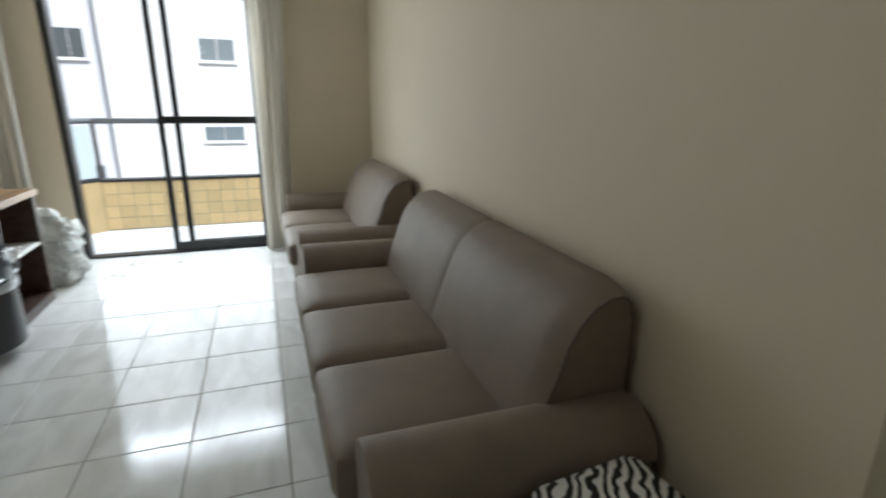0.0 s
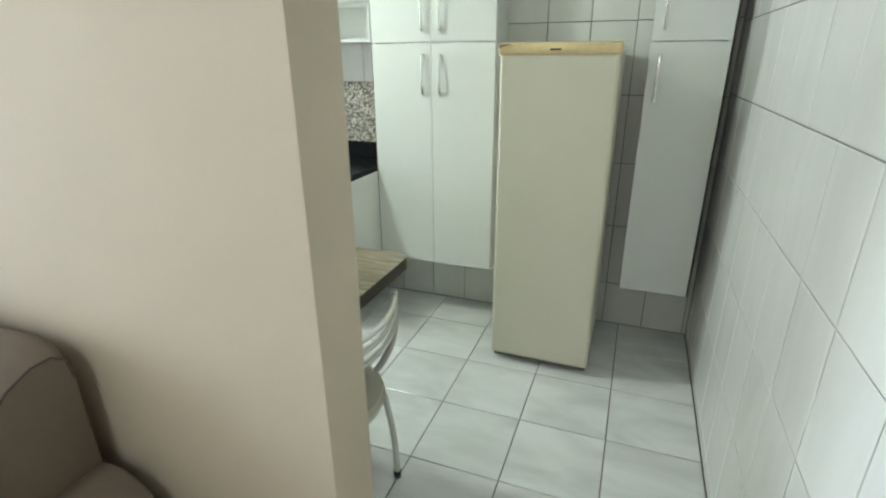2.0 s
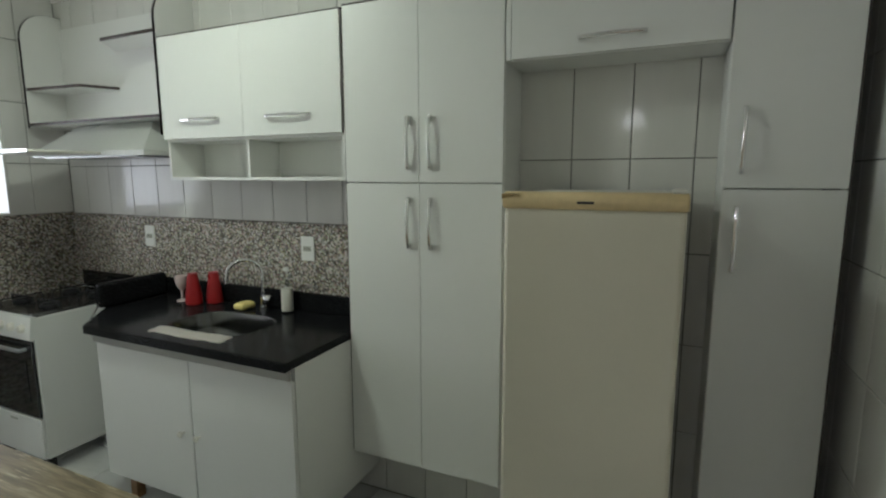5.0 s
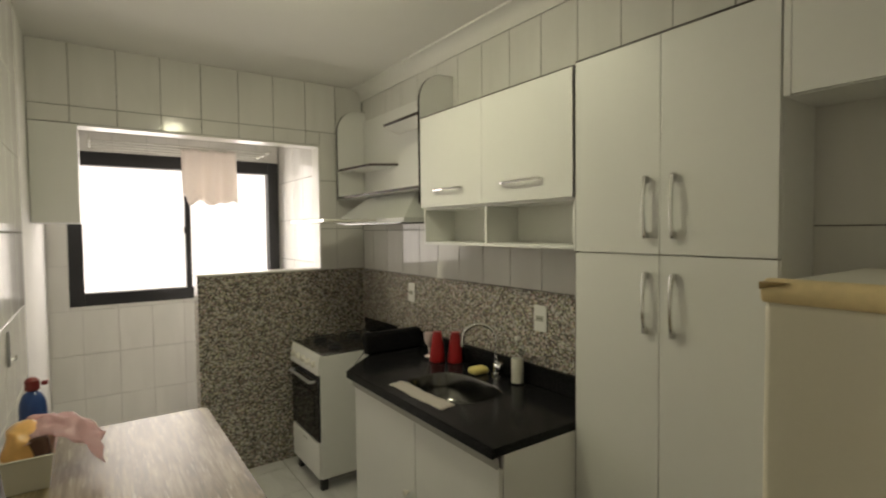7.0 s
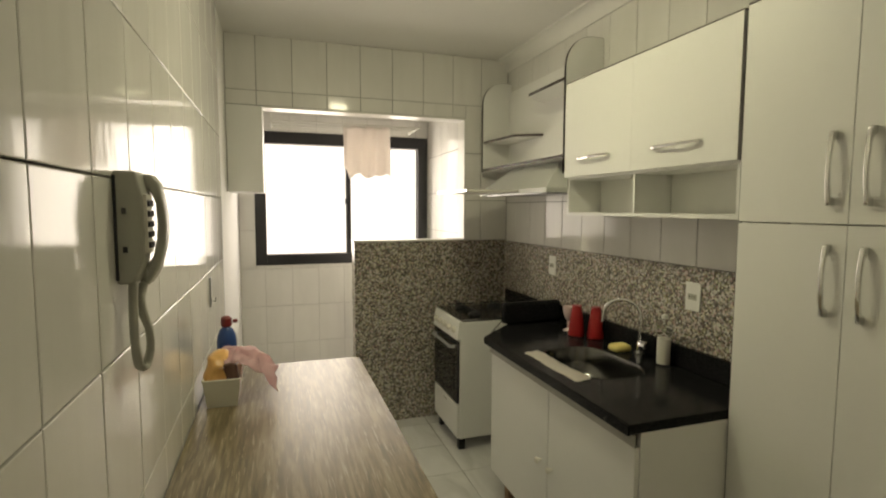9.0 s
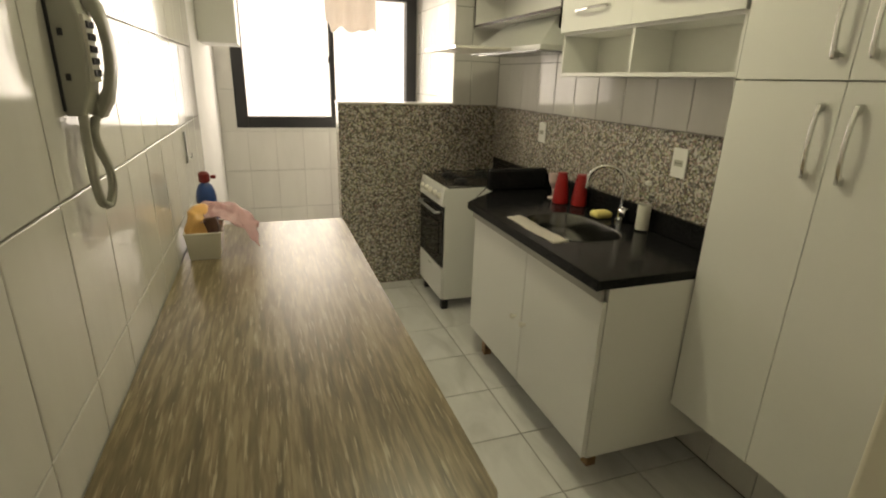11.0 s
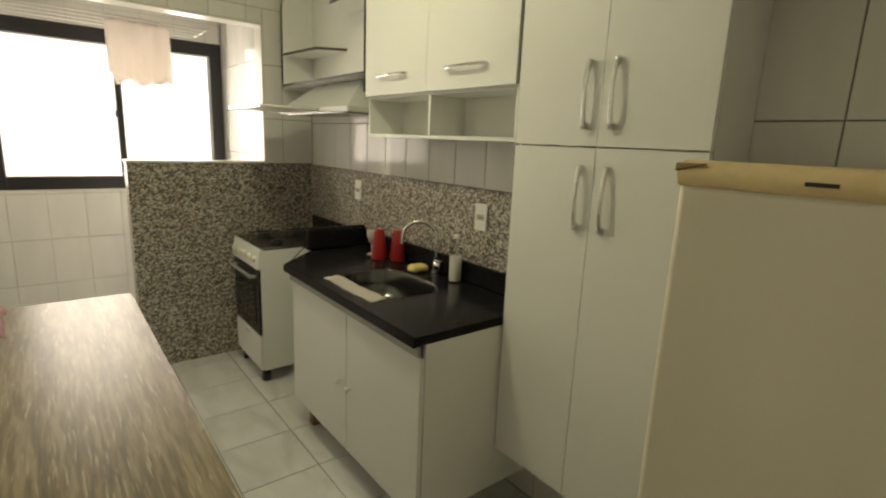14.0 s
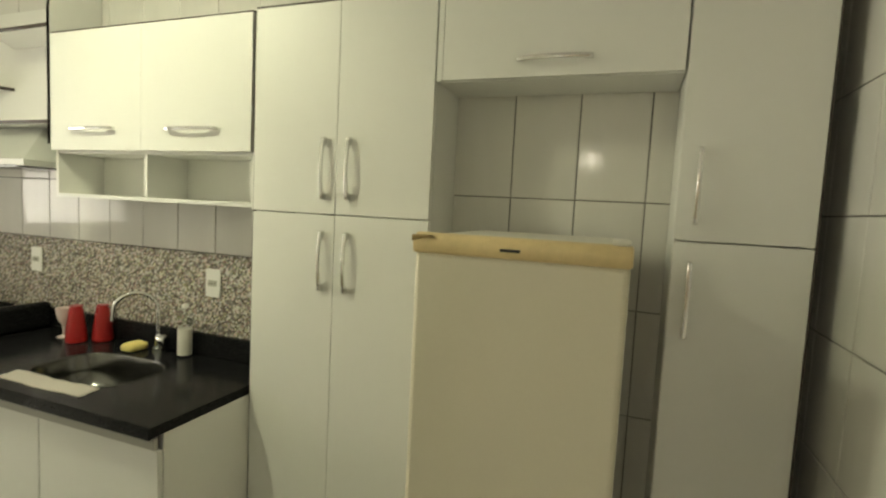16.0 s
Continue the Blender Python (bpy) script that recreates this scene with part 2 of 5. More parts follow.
M_RACKTOP = wood("honey_wood_veneer", (0.20, 0.11, 0.05), (0.34, 0.20, 0.09))
M_RACK = wood("dark_brown_wood_veneer", (0.035, 0.02, 0.014), (0.075, 0.042, 0.03))
M_CURTAIN = paint("ivory_sheer_curtain", (0.80, 0.77, 0.70), 0.85, vary=0.05, grain=200, bump=0.0006)
M_PLASTICBAG = paint("white_plastic_bag", (0.72, 0.73, 0.70), 0.3, vary=0.08, scale=12)
M_PINKBAG = paint("pink_plastic_bag", (0.92, 0.70, 0.73), 0.22, vary=0.12, scale=20)
M_ORANGE = paint("orange_packet", (0.78, 0.45, 0.16), 0.35, vary=0.15, scale=20)
M_BROWN = paint("brown_packet", (0.10, 0.045, 0.03), 0.4, vary=0.2, scale=20)
M_BLUE = paint("blue_bottle_plastic", (0.02, 0.07, 0.25), 0.3)
M_RED = paint("red_plastic", (0.34, 0.013, 0.015), 0.3)
M_STEMMED = paint("pinkish_white_plastic", (0.74, 0.62, 0.60), 0.3, vary=0.12, scale=25)
M_MAROON = paint("maroon_cap_plastic", (0.20, 0.02, 0.02), 0.35)
M_IVORY = paint("ivory_plastic", (0.72, 0.70, 0.62), 0.4, vary=0.04)
M_GREYPLASTIC = paint("pale_grey_phone_plastic", (0.42, 0.42, 0.36), 0.4, vary=0.04)
M_CLOTH = paint("off_white_cotton_cloth", (0.74, 0.70, 0.64), 0.9, vary=0.06, grain=220, bump=0.001)
M_YELLOW = paint("yellow_sponge", (0.74, 0.62, 0.22), 0.8, vary=0.15, grain=150, bump=0.001)
M_WHITEMETAL = paint("white_painted_tube", (0.66, 0.65, 0.58), 0.35, vary=0.04)
M_SEAT = paint("beige_vinyl_seat", (0.50, 0.47, 0.38), 0.5, vary=0.05)
M_YTILE = paint("yellow_facade_tile", (0.66, 0.50, 0.26), 0.4, vary=0.08, random_tint=0.1)
M_RENDER = paint("white_exterior_render", (0.74, 0.74, 0.74), 0.9, vary=0.04, scale=0.8, grain=8)
M_RENDERGREY = paint("grey_exterior_render", (0.42, 0.43, 0.46), 0.9, vary=0.05, scale=0.8, grain=8)
M_RENDERPALE = paint("pale_grey_exterior_render", (0.58, 0.58, 0.62), 0.9, vary=0.05, scale=0.8, grain=8)
M_FLAKE = paint("brown_floor_flakes", (0.30, 0.25, 0.18), 0.9, vary=0.3, scale=30)
M_GROUND = paint("grey_paving", (0.28, 0.28, 0.27), 0.9, vary=0.2, scale=0.3, grain=3)
M_GLASS = clear_glass("clear_glass")
M_GREENGLASS = clear_glass("green_tinted_glass", (0.78, 0.90, 0.87))
M_DARKGLASS = paint("dark_window_glass", (0.06, 0.075, 0.085), 0.08)
M_STOVEGLASS = paint("black_oven_glass", (0.01, 0.01, 0.011), 0.06)
M_FARGLASS = paint("pale_far_window_glass", (0.16, 0.19, 0.21), 0.1)
M_SILVER = paint("silver_plastic", (0.42, 0.43, 0.44), 0.3, metal=0.5)
M_LAMP = glow("lit_lamp_glass", (1.0, 0.94, 0.8), 5)
M_BOTTLE = clear_glass("clear_bottle_plastic", (0.9, 0.93, 0.93), 0.1)

M_PLASTICBAG.node_tree.nodes["Principled BSDF"].inputs["Transmission Weight"].default_value = 0.35

def thin(m, kind, color, share):
    """Mixes a share of light passing through into a thin cloth or film."""
    t = m.node_tree
    back, mx = t.nodes.new(kind), t.nodes.new("ShaderNodeMixShader")
    back.inputs["Color"].default_value = rgb(color)
    mx.inputs[0].default_value = share
    front = t.nodes["Material Output"].inputs["Surface"].links[0].from_socket
    t.links.new(front, mx.inputs[1])
    t.links.new(back.outputs[0], mx.inputs[2])
    t.links.new(mx.outputs[0], t.nodes["Material Output"].inputs["Surface"])


thin(M_CURTAIN, "ShaderNodeBsdfTranslucent", (0.8, 0.77, 0.70), 0.4)
thin(M_CLOTH, "ShaderNodeBsdfTranslucent", (0.86, 0.80, 0.76), 0.45)
thin(M_PINKBAG, "ShaderNodeBsdfTranslucent", (0.92, 0.62, 0.66), 0.4)
thin(M_PINKBAG, "ShaderNodeBsdfTransparent", (0.97, 0.82, 0.84), 0.3)

# ---- building helpers ----
ORIGIN = {}


def finish(bm, name, material, at=(0, 0, 0), smooth=35):
    bmesh.ops.recalc_face_normals(bm, faces=bm.faces)
    me = bpy.data.meshes.new(name)
    bmesh.ops.translate(bm, verts=bm.verts, vec=(-at[0], -at[1], -at[2]))
    bm.to_mesh(me)
    bm.free()
    me.materials.append(material)
    if smooth:
        me.shade_smooth()
        me.set_sharp_from_angle(angle=radians(smooth))
        for p in me.polygons:
            if max(abs(c) for c in p.normal) > 0.99999:
                p.use_smooth = False
    return me


def thing(name, at, label, category, group="", kind="", turn=0.0):
    """An empty at the thing's base, to which parts are given in world coordinates."""
    ob = new(name)
    ob.empty_display_size = 0.1
    ob.location = at
    ORIGIN[ob] = Vector(at)
    return tagged(ob, label, category, group, kind)


def part(name, bm, material, parent, label="", smooth=35):
    at = ORIGIN[parent]
    ob = new(name, finish(bm, name, material, at, smooth))
    ob.parent = parent
    ORIGIN[ob] = at
    return tagged(ob, label)


def solid(name, bm, material, label, category, group="", kind="", smooth=35):
    """A thing that is a single mesh."""
    lo = Vector([min(v.co[n] for v in bm.verts) for n in range(3)])
    hi = Vector([max(v.co[n] for v in bm.verts) for n in range(3)])
    at = Vector(((lo.x + hi.x) / 2, (lo.y + hi.y) / 2, lo.z))
    ob = new(name, finish(bm, name, material, at, smooth))
    ob.location = at
    ORIGIN[ob] = at
    return tagged(ob, label, category, group, kind)


def box(lo, hi, bev=0.0, seg=2, bm=None):
    own = bmesh.new()
    bmesh.ops.create_cube(own, size=1)
    for v in own.verts:
        v.co = Vector([lo[n] + (v.co[n] + 0.5) * (hi[n] - lo[n]) for n in range(3)])
    if bev:
        bmesh.ops.bevel(own, geom=own.edges[:], offset=bev, segments=seg, profile=0.5, affect="EDGES", clamp_overlap=True)
    return merged(own, bm)


def merged(own, bm):
    if bm is None:
        return own
    me = bpy.data.meshes.new("tmp")
    own.to_mesh(me)
    own.free()
    bm.from_mesh(me)
    bpy.data.meshes.remove(me)
    return bm


def place3(axis, u, v, w):
    """(u, v) across an axis, w along it: x -> (w, u, v), y -> (u, w, v), z -> (u, v, w)."""
    return {"x": (w, u, v), "y": (u, w, v), "z": (u, v, w)}[axis]


def prism(points, axis, lo, hi, bev=0.0, seg=2, bm=None):
    own = bmesh.new()
    a = [own.verts.new(place3(axis, u, v, lo)) for u, v in points]
    b = [own.verts.new(place3(axis, u, v, hi)) for u, v in points]
    own.faces.new(a)
    own.faces.new(b[::-1])
    for i in range(len(a)):
        j = (i + 1) % len(a)
        own.faces.new((a[i], b[i], b[j], a[j]))
    bmesh.ops.recalc_face_normals(own, faces=own.faces)
    if bev:
        sharp = [e for e in own.edges if e.calc_face_angle(0) > 0.6]
        bmesh.ops.bevel(own, geom=sharp, offset=bev, segments=seg, profile=0.5, affect="EDGES", clamp_overlap=True)
    return merged(own, bm)


def cushion(lo, hi, r, bulge=0.0, cuts=9, crumple=0.0, seed=0, bm=None, taper=1.0):
    """A soft rounded block, its top swelling by bulge, its skin crumpled."""
    own = bmesh.new()
    bmesh.ops.create_cube(own, size=2)
    bmesh.ops.subdivide_edges(own, edges=own.edges[:], cuts=cuts, use_grid_fill=True)
    lo, hi = Vector(lo), Vector(hi)
    mid, half = (lo + hi) / 2, (hi - lo) / 2
    for v in own.verts:
        p = v.co.copy()
        q = Vector([p[n] * half[n] for n in range(3)])
        c = Vector([max(-(half[n] - r), min(half[n] - r, q[n])) for n in range(3)])
        d = q - c
        if d.length > r:
            d = d.normalized() * r
        q = c + d
        q.z += bulge * max(0, p.z) * (1 - p.x ** 2) * (1 - p.y ** 2)
        k = taper + (1 - taper) * (p.z + 1) / 2
        q.x, q.y = q.x * k, q.y * k
        if crumple:
            q += noise.noise_vector((q + mid) * 18 + Vector((seed, 0, 0))) * crumple
        v.co = mid + q
    return merged(own, bm)


def lathe(profile, at, steps=24, bm=None, axis="z"):
    """Turned shape from (radius, height) pairs, closed at both ends."""
    own = bmesh.new()
    rings = []
    for r, h in profile:
        ring = []
        for i in range(steps):
            a = 2 * math.pi * i / steps
            u, v = r * math.cos(a), r * math.sin(a)
            p = place3(axis, u, v, h)
            ring.append(own.verts.new((at[0] + p[0], at[1] + p[1], at[2] + p[2])))
        rings.append(ring)
    for a, b in zip(rings, rings[1:]):
        for i in range(steps):
            j = (i + 1) % steps
            own.faces.new((a[i], a[j], b[j], b[i]))
    own.faces.new(rings[0][::-1])
    own.faces.new(rings[-1])
    return merged(own, bm)


def tube(points, r, steps=10, bm=None, closed=False):
    """A round tube along a line of points."""
    own = bmesh.new()
    pts = [Vector(p) for p in points]
    rings, side = [], None
    for i, p in enumerate(pts):
        way = (pts[min(i + 1, len(pts) - 1)] - pts[max(i - 1, 0)]).normalized()
        if side is None:
            side = way.orthogonal().normalized()
        side = (side - way * side.dot(way)).normalized()
        up = way.cross(side)
        rings.append([own.verts.new(p + r * (math.cos(2 * math.pi * k / steps) * side + math.sin(2 * math.pi * k / steps) * up)) for k in range(steps)])
    for a, b in zip(rings, rings[1:]):
        for k in range(steps):
            j = (k + 1) % steps
            own.faces.new((a[k], a[j], b[j], b[k]))
    own.faces.new(rings[0][::-1])
    own.faces.new(rings[-1])
    return merged(own, bm)


def bend(corners, r, n=5):
    """A line through corners, its bends rounded."""
    pts = [Vector(p) for p in corners]
    out = [pts[0]]
    for a, b, c in zip(pts, pts[1:], pts[2:]):
        d1, d2 = (a - b), (c - b)
        k = min(r, d1.length * 0.49, d2.length * 0.49)
        p, q = b + d1.normalized() * k, b + d2.normalized() * k
        out += [(1 - s) ** 2 * p + 2 * s * (1 - s) * b + s * s * q for s in [i / n for i in range(n + 1)]]
    return out + [pts[-1]]


def wall(name, boxes, material, label="", category="wall"):
    """A wall out of blocks butted end to end around its openings."""
    bm = bmesh.new()
    for lo, hi in boxes:
        box(lo, hi, bm=bm)
    ob = new(name, finish(bm, name, material, smooth=0))
    ORIGIN[ob] = Vector((0, 0, 0))
    return tagged(ob, label, category, kind="structure")


TILE_MESH = {}


def tile_mesh(w, h, d, material, name):
    key = (round(w, 3), round(h, 3), d, material.name, name)
    if key not in TILE_MESH:
        c = min(0.0022, w / 4, h / 4)
        bm = bmesh.new()
        a = [bm.verts.new(p) for p in ((0, 0, 0), (w, 0, 0), (w, h, 0), (0, h, 0))]
        m = [bm.verts.new(p) for p in ((0, 0, d - c / 2), (w, 0, d - c / 2), (w, h, d - c / 2), (0, h, d - c / 2))]
        b = [bm.verts.new(p) for p in ((c, c, d), (w - c, c, d), (w - c, h - c, d), (c, h - c, d))]
        for lo, hi in ((a, m), (m, b)):
            for i in range(4):
                j = (i + 1) % 4
                bm.faces.new((lo[i], lo[j], hi[j], hi[i]))
        bm.faces.new(b)
        me = bpy.data.meshes.new(name)
        bm.to_mesh(me)
        bm.free()
        me.materials.append(material)
        TILE_MESH[key] = me
    return TILE_MESH[key]


def cuts_between(lo, hi, anchor, step):
    k = math.ceil((lo - anchor) / step + 1e-6)
    out = [lo]
    while anchor + k * step < hi - 1e-6:
        out.append(anchor + k * step)
        k += 1
    return out + [hi]


def lay_tiles(parent, normal, plane, u, v, holes, anchors, steps, material, name="tile", joint=0.004, depth=0.006):
    """Tiles over the rectangle u x v of a plane. normal: '+x', '-x', '+y', '-y' or '+z'. holes: rectangles left free."""
    frames = {"+x": ((0, 1, 0), (0, 0, 1), (1, 0, 0)), "-x": ((0, -1, 0), (0, 0, 1), (-1, 0, 0)),
              "+y": ((-1, 0, 0), (0, 0, 1), (0, 1, 0)), "-y": ((1, 0, 0), (0, 0, 1), (0, -1, 0)), "+z": ((1, 0, 0), (0, 1, 0), (0, 0, 1))}
    ax, ay, az = (Vector(p) for p in frames[normal])
    flip = normal in ("-x", "+y")
    us, vs = cuts_between(u[0], u[1], anchors[0], steps[0]), cuts_between(v[0], v[1], anchors[1], steps[1])
    for u0, u1 in zip(us, us[1:]):
        for v0, v1 in zip(vs, vs[1:]):
            pieces = [(u0, u1, v0, v1)]
            for a0, a1, b0, b1 in holes:
                nxt = []
                for p0, p1, q0, q1 in pieces:
                    if p1 <= a0 or p0 >= a1 or q1 <= b0 or q0 >= b1:
                        nxt.append((p0, p1, q0, q1))
                        continue
                    if p0 < a0:
                        nxt.append((p0, a0, q0, q1))
                    if p1 > a1:
                        nxt.append((a1, p1, q0, q1))
                    m0, m1 = max(p0, a0), min(p1, a1)
                    if q0 < b0:
                        nxt.append((m0, m1, q0, b0))
                    if q1 > b1:
                        nxt.append((m0, m1, b1, q1))
                pieces = nxt
            for p0, p1, q0, q1 in pieces:
                w, h = p1 - p0 - joint, q1 - q0 - joint
                if w < 0.012 or h < 0.012:
                    continue
                ob = new(name, tile_mesh(w, h, depth, material, name))
                uu = (p1 - joint / 2) if flip else (p0 + joint / 2)
                vv = q0 + joint / 2
                pos = {"x": (plane, uu, vv), "y": (uu, plane, vv), "z": (uu, vv, plane)}[normal[1]]
                m = Matrix((ax, ay, az)).transposed().to_4x4()
                tilt = Euler((random.uniform(-0.0016, 0.0016), random.uniform(-0.0016, 0.0016), 0)).to_matrix().to_4x4()
                ob.parent = parent
                ob.matrix_basis = Matrix.Translation(pos) @ m @ tilt

# ---- the shell of the flat ----
XD, XL, XR = 2.525, 2.675, 4.677            # sofa wall, kitchen long walls
YS, YP, YW, YE = 1.275, 5.33, 6.33, 2.147  # kitchen south wall, partition, window wall, end of the sofa wall
XWEST, YSOUTH, YDOOR, H = -0.60, -1.4, 6.86, 2.705

floor = wall("floor", [((-0.9, -1.55, -0.16), (4.85, 7.01, -0.006))], M_FGROUT, "pale glazed ceramic tile floor", "floor")
ceiling = wall("ceiling", [((-0.9, -1.55, H), (4.85, 7.01, H + 0.15))], M_CEIL, "plain white painted ceiling", "ceiling")
wall_divider = wall("wall_divider", [((XD, YE, -0.006), (XL - 0.006, YDOOR, H))], M_WALL, "smooth cream painted wall behind the sofas", "wall")
wall_west = wall("wall_west", [((XWEST - 0.15, YSOUTH, -0.006), (XWEST, YDOOR + 0.15, H))], M_WALL, "cream painted living room wall")
wall_back = wall("wall_back", [((XWEST - 0.15, YSOUTH - 0.15, -0.006), (XD, YSOUTH, H))], M_WALL, "cream painted living room wall")
wall_hall = wall("wall_hall", [((XD, YSOUTH - 0.15, -0.006), (XD + 0.14, YS - 0.12, H))], M_WALL, "cream painted wall by the kitchen opening")
DX0, DX1, DZ = -0.145, 1.61, 2.40
wall_balcony = wall("wall_balcony", [((XWEST, YDOOR, -0.006), (DX0, YDOOR + 0.15, H)), ((DX1, YDOOR, -0.006), (XL + 0.1, YDOOR + 0.15, H)),
                                     ((DX0, YDOOR, DZ), (DX1, YDOOR + 0.15, H))], M_WALL, "cream painted wall around the balcony door")
wall_kitchen_south = wall("wall_kitchen_south", [((XD, YS - 0.12, -0.006), (XR + 0.15, YS - 0.006, H))], M_GROUT, "white glazed tile wall with grey joints")
wall_kitchen_east = wall("wall_kitchen_east", [((XR + 0.006, YS - 0.006, -0.006), (XR + 0.15, YW + 0.15, H))], M_GROUT, "white glazed tile wall with grey joints")
YT = 4.90                                  # the tiles of the west wall stop here
wall_kitchen_west = wall("wall_kitchen_west", [((XL - 0.0062, YE, 0.0), (XL - 0.006, YT, H))], M_GROUT, "glossy white tile wall with grey joints")
wall_laundry_west = wall("wall_laundry_west", [((XL - 0.006, YT, 0.0), (XL - 0.001, YW, H))], M_PLASTER, "plain white plastered wall of the laundry")
WX0, WX1, WZ0, WZ1 = 2.80, 4.33, 1.09, 2.235
wall_window = wall("wall_window", [((XL - 0.006, YW + 0.006, -0.006), (WX0, YW + 0.15, H)), ((WX1, YW + 0.006, -0.006), (XR + 0.006, YW + 0.15, H)),
                                   ((WX0, YW + 0.006, -0.006), (WX1, YW + 0.15, WZ0)), ((WX0, YW + 0.006, WZ1), (WX1, YW + 0.15, H))],
                   M_PALEGROUT, "white tile wall around the laundry window")
PX, PZ, LZ, JX = 3.495, 1.342, 2.256, 4.335
wall_lintel = wall("wall_lintel", [((XL, YP + 0.006, LZ), (XR, YP + 0.13, H)), ((JX, YP + 0.006, PZ), (XR, YP + 0.13, LZ))], M_GROUT,
                   "white tile wall above the laundry opening")
wall_partition = wall("wall_partition", [((PX, YP, 0.0), (XR, YP + 0.13, PZ))], M_MOSAIC, "half-height partition faced with grey chip mosaic")
# Unseen white sheet added behind the partition to bounce window light around the laundry.
wall_partition_back = wall("wall_partition_back", [((PX + 0.002, YP + 0.1305, 0.0), (4.345, YP + 0.138, PZ - 0.002))], M_PLASTER, "unseen white lining added behind the partition to bounce daylight")
wall_laundry_side = wall("wall_laundry_side", [((4.345, YP + 0.13, 0.0), (XR + 0.006, YW + 0.006, H))], M_GROUT, "white tile side wall of the laundry")
wall_backsplash = wall("backsplash", [((XR - 0.012, 3.05, 0.86), (XR + 0.004, YP, 1.335))], M_MOSAIC, "grey chip mosaic splashback", "splashback")
sill = wall("partition_cap", [((PX - 0.006, YP - 0.006, PZ), (JX, YP + 0.136, PZ + 0.012))], M_LINTEL, "white cap on the mosaic partition", "trim")

# cove along the kitchen ceiling
cove = bmesh.new()
prism([(XR, H - 0.001)] + [(XR - 0.09, H - 0.001), (XR - 0.09, H - 0.012)] + [(XR - 0.085 + 0.075 * math.sin(a), H - 0.012 - 0.075 * (1 - math.cos(a))) for a in [i * math.pi / 12 for i in range(1, 7)]] + [(XR, H - 0.087)],
      "y", YS, YP, bm=cove)
cv = new("trim", finish(cove, "trim", M_CEIL, smooth=50))
tagged(cv, "white plaster cove below the ceiling", "trim", kind="structure")

soffit = wall("trim_soffit", [((2.90, YP - 0.001, LZ - 0.012), (JX, YP + 0.131, LZ - 0.001)), ((JX - 0.012, YP - 0.001, PZ + 0.013), (JX - 0.001, YP + 0.131, LZ - 0.013))],
              M_LINTEL, "white plaster lining of the laundry opening", "trim")

# ---- living room ----
def sofa(y0, y1, seats, group, label):
    """Low leatherette sofa against the divider wall, its back to +x."""
    s = thing("sofa", (2.05, (y0 + y1) / 2, 0), label, "sofa", group)
    aw, xf, xb = 0.27, 1.60, 2.50
    part("base", box((xf + 0.03, y0 + 0.04, 0.03), (xb - 0.02, y1 - 0.04, 0.30), 0.02), M_LEATHER, s)
    for yy in (y0 + 0.12, y1 - 0.12):
        for xx in (xf + 0.10, xb - 0.12):
            part("foot", lathe([(0.022, 0.0), (0.028, 0.035)], (xx, yy, 0), 12), M_BLACKPLASTIC, s)
    w = (y1 - y0 - 2 * aw) / seats
    for i in range(seats):
        a = y0 + aw + i * w
        part("seat_cushion", cushion((xf - 0.02, a + 0.003, 0.26), (2.20, a + w - 0.003, 0.445), 0.045, 0.022), M_LEATHER, s)
    backs = 2 if seats == 3 else 1
    bw = (y1 - y0 - 0.38) / backs
    prof = [(2.12, 0.36), (2.168, 0.53), (2.212, 0.67), (2.250, 0.762), (2.298, 0.835), (2.352, 0.882), (2.410, 0.905), (2.455, 0.905), (2.485, 0.882), (2.496, 0.83), (2.497, 0.36)]
    for i in range(backs):
        a = y0 + 0.17 + i * bw
        bm = bmesh.new()
        n = 26
        rows = []
        for k in range(n + 1):
            f = k / n
            e = 1 - (2 * f - 1) ** 2
            rnd = 0.0
            for edge, outer in ((f * bw, i == 0), ((1 - f) * bw, i == backs - 1)):
                wide, deep = (0.11, 0.034) if outer else (0.035, 0.010)
                rnd += deep * (1 - min(1, edge / wide)) ** 2
            ring = []
            for u, v in prof:
                du, dv = (2.32 - u), (0.60 - v)
                ln = math.hypot(du, dv)
                puff = -0.009 * e if u < 2.3 and v > 0.4 else 0
                ring.append(bm.verts.new((u + du / ln * rnd, a + f * bw, v + dv / ln * rnd)))
                if puff:
                    ring[-1].co.x += puff
            rows.append(ring)
        for p, q in zip(rows, rows[1:]):
            for j in range(len(prof)):
                m = (j + 1) % len(prof)
                bm.faces.new((p[j], p[m], q[m], q[j]))
        bm.faces.new(rows[0][::-1])
        bm.faces.new(rows[-1])
        part("back_cushion", bm, M_LEATHER, s, smooth=60)
    for yy in (y0 + 0.171, y1 - 0.211):
        rim = [Vector((u, yy, v)) + Vector((2.32 - u, 0, 0.60 - v)).normalized() * 0.034 for u, v in prof[1:-1]]
        part("piping", tube(rim, 0.003, 6), M_SEAM, s, "dark piping seam")
    for a, b in ((y0, y0 + aw), (y1 - aw, y1)):
        m, h, r = (a + b) / 2, 0.575, aw / 2 + 0.005
        pts = [(a + 0.02, 0.05), (b - 0.02, 0.05), (b - 0.012, h - r)]
        pts += [(m + r * math.cos(t), h - r + r * math.sin(t)) for t in [i * math.pi / 12 for i in range(13)]]
        pts += [(a + 0.012, h - r)]
        arm = bmesh.new()
        prism(pts, "x", xf + 0.045, xb - 0.02, 0.045, 4, bm=arm)
        for v in arm.verts:
            if v.co.z > 0.3:
                v.co.z += -0.05 * ((v.co.x - xf) / 0.9 - 0.35) ** 2 * 0.6
        part("armrest", arm, M_LEATHER, s, smooth=50)
    return s


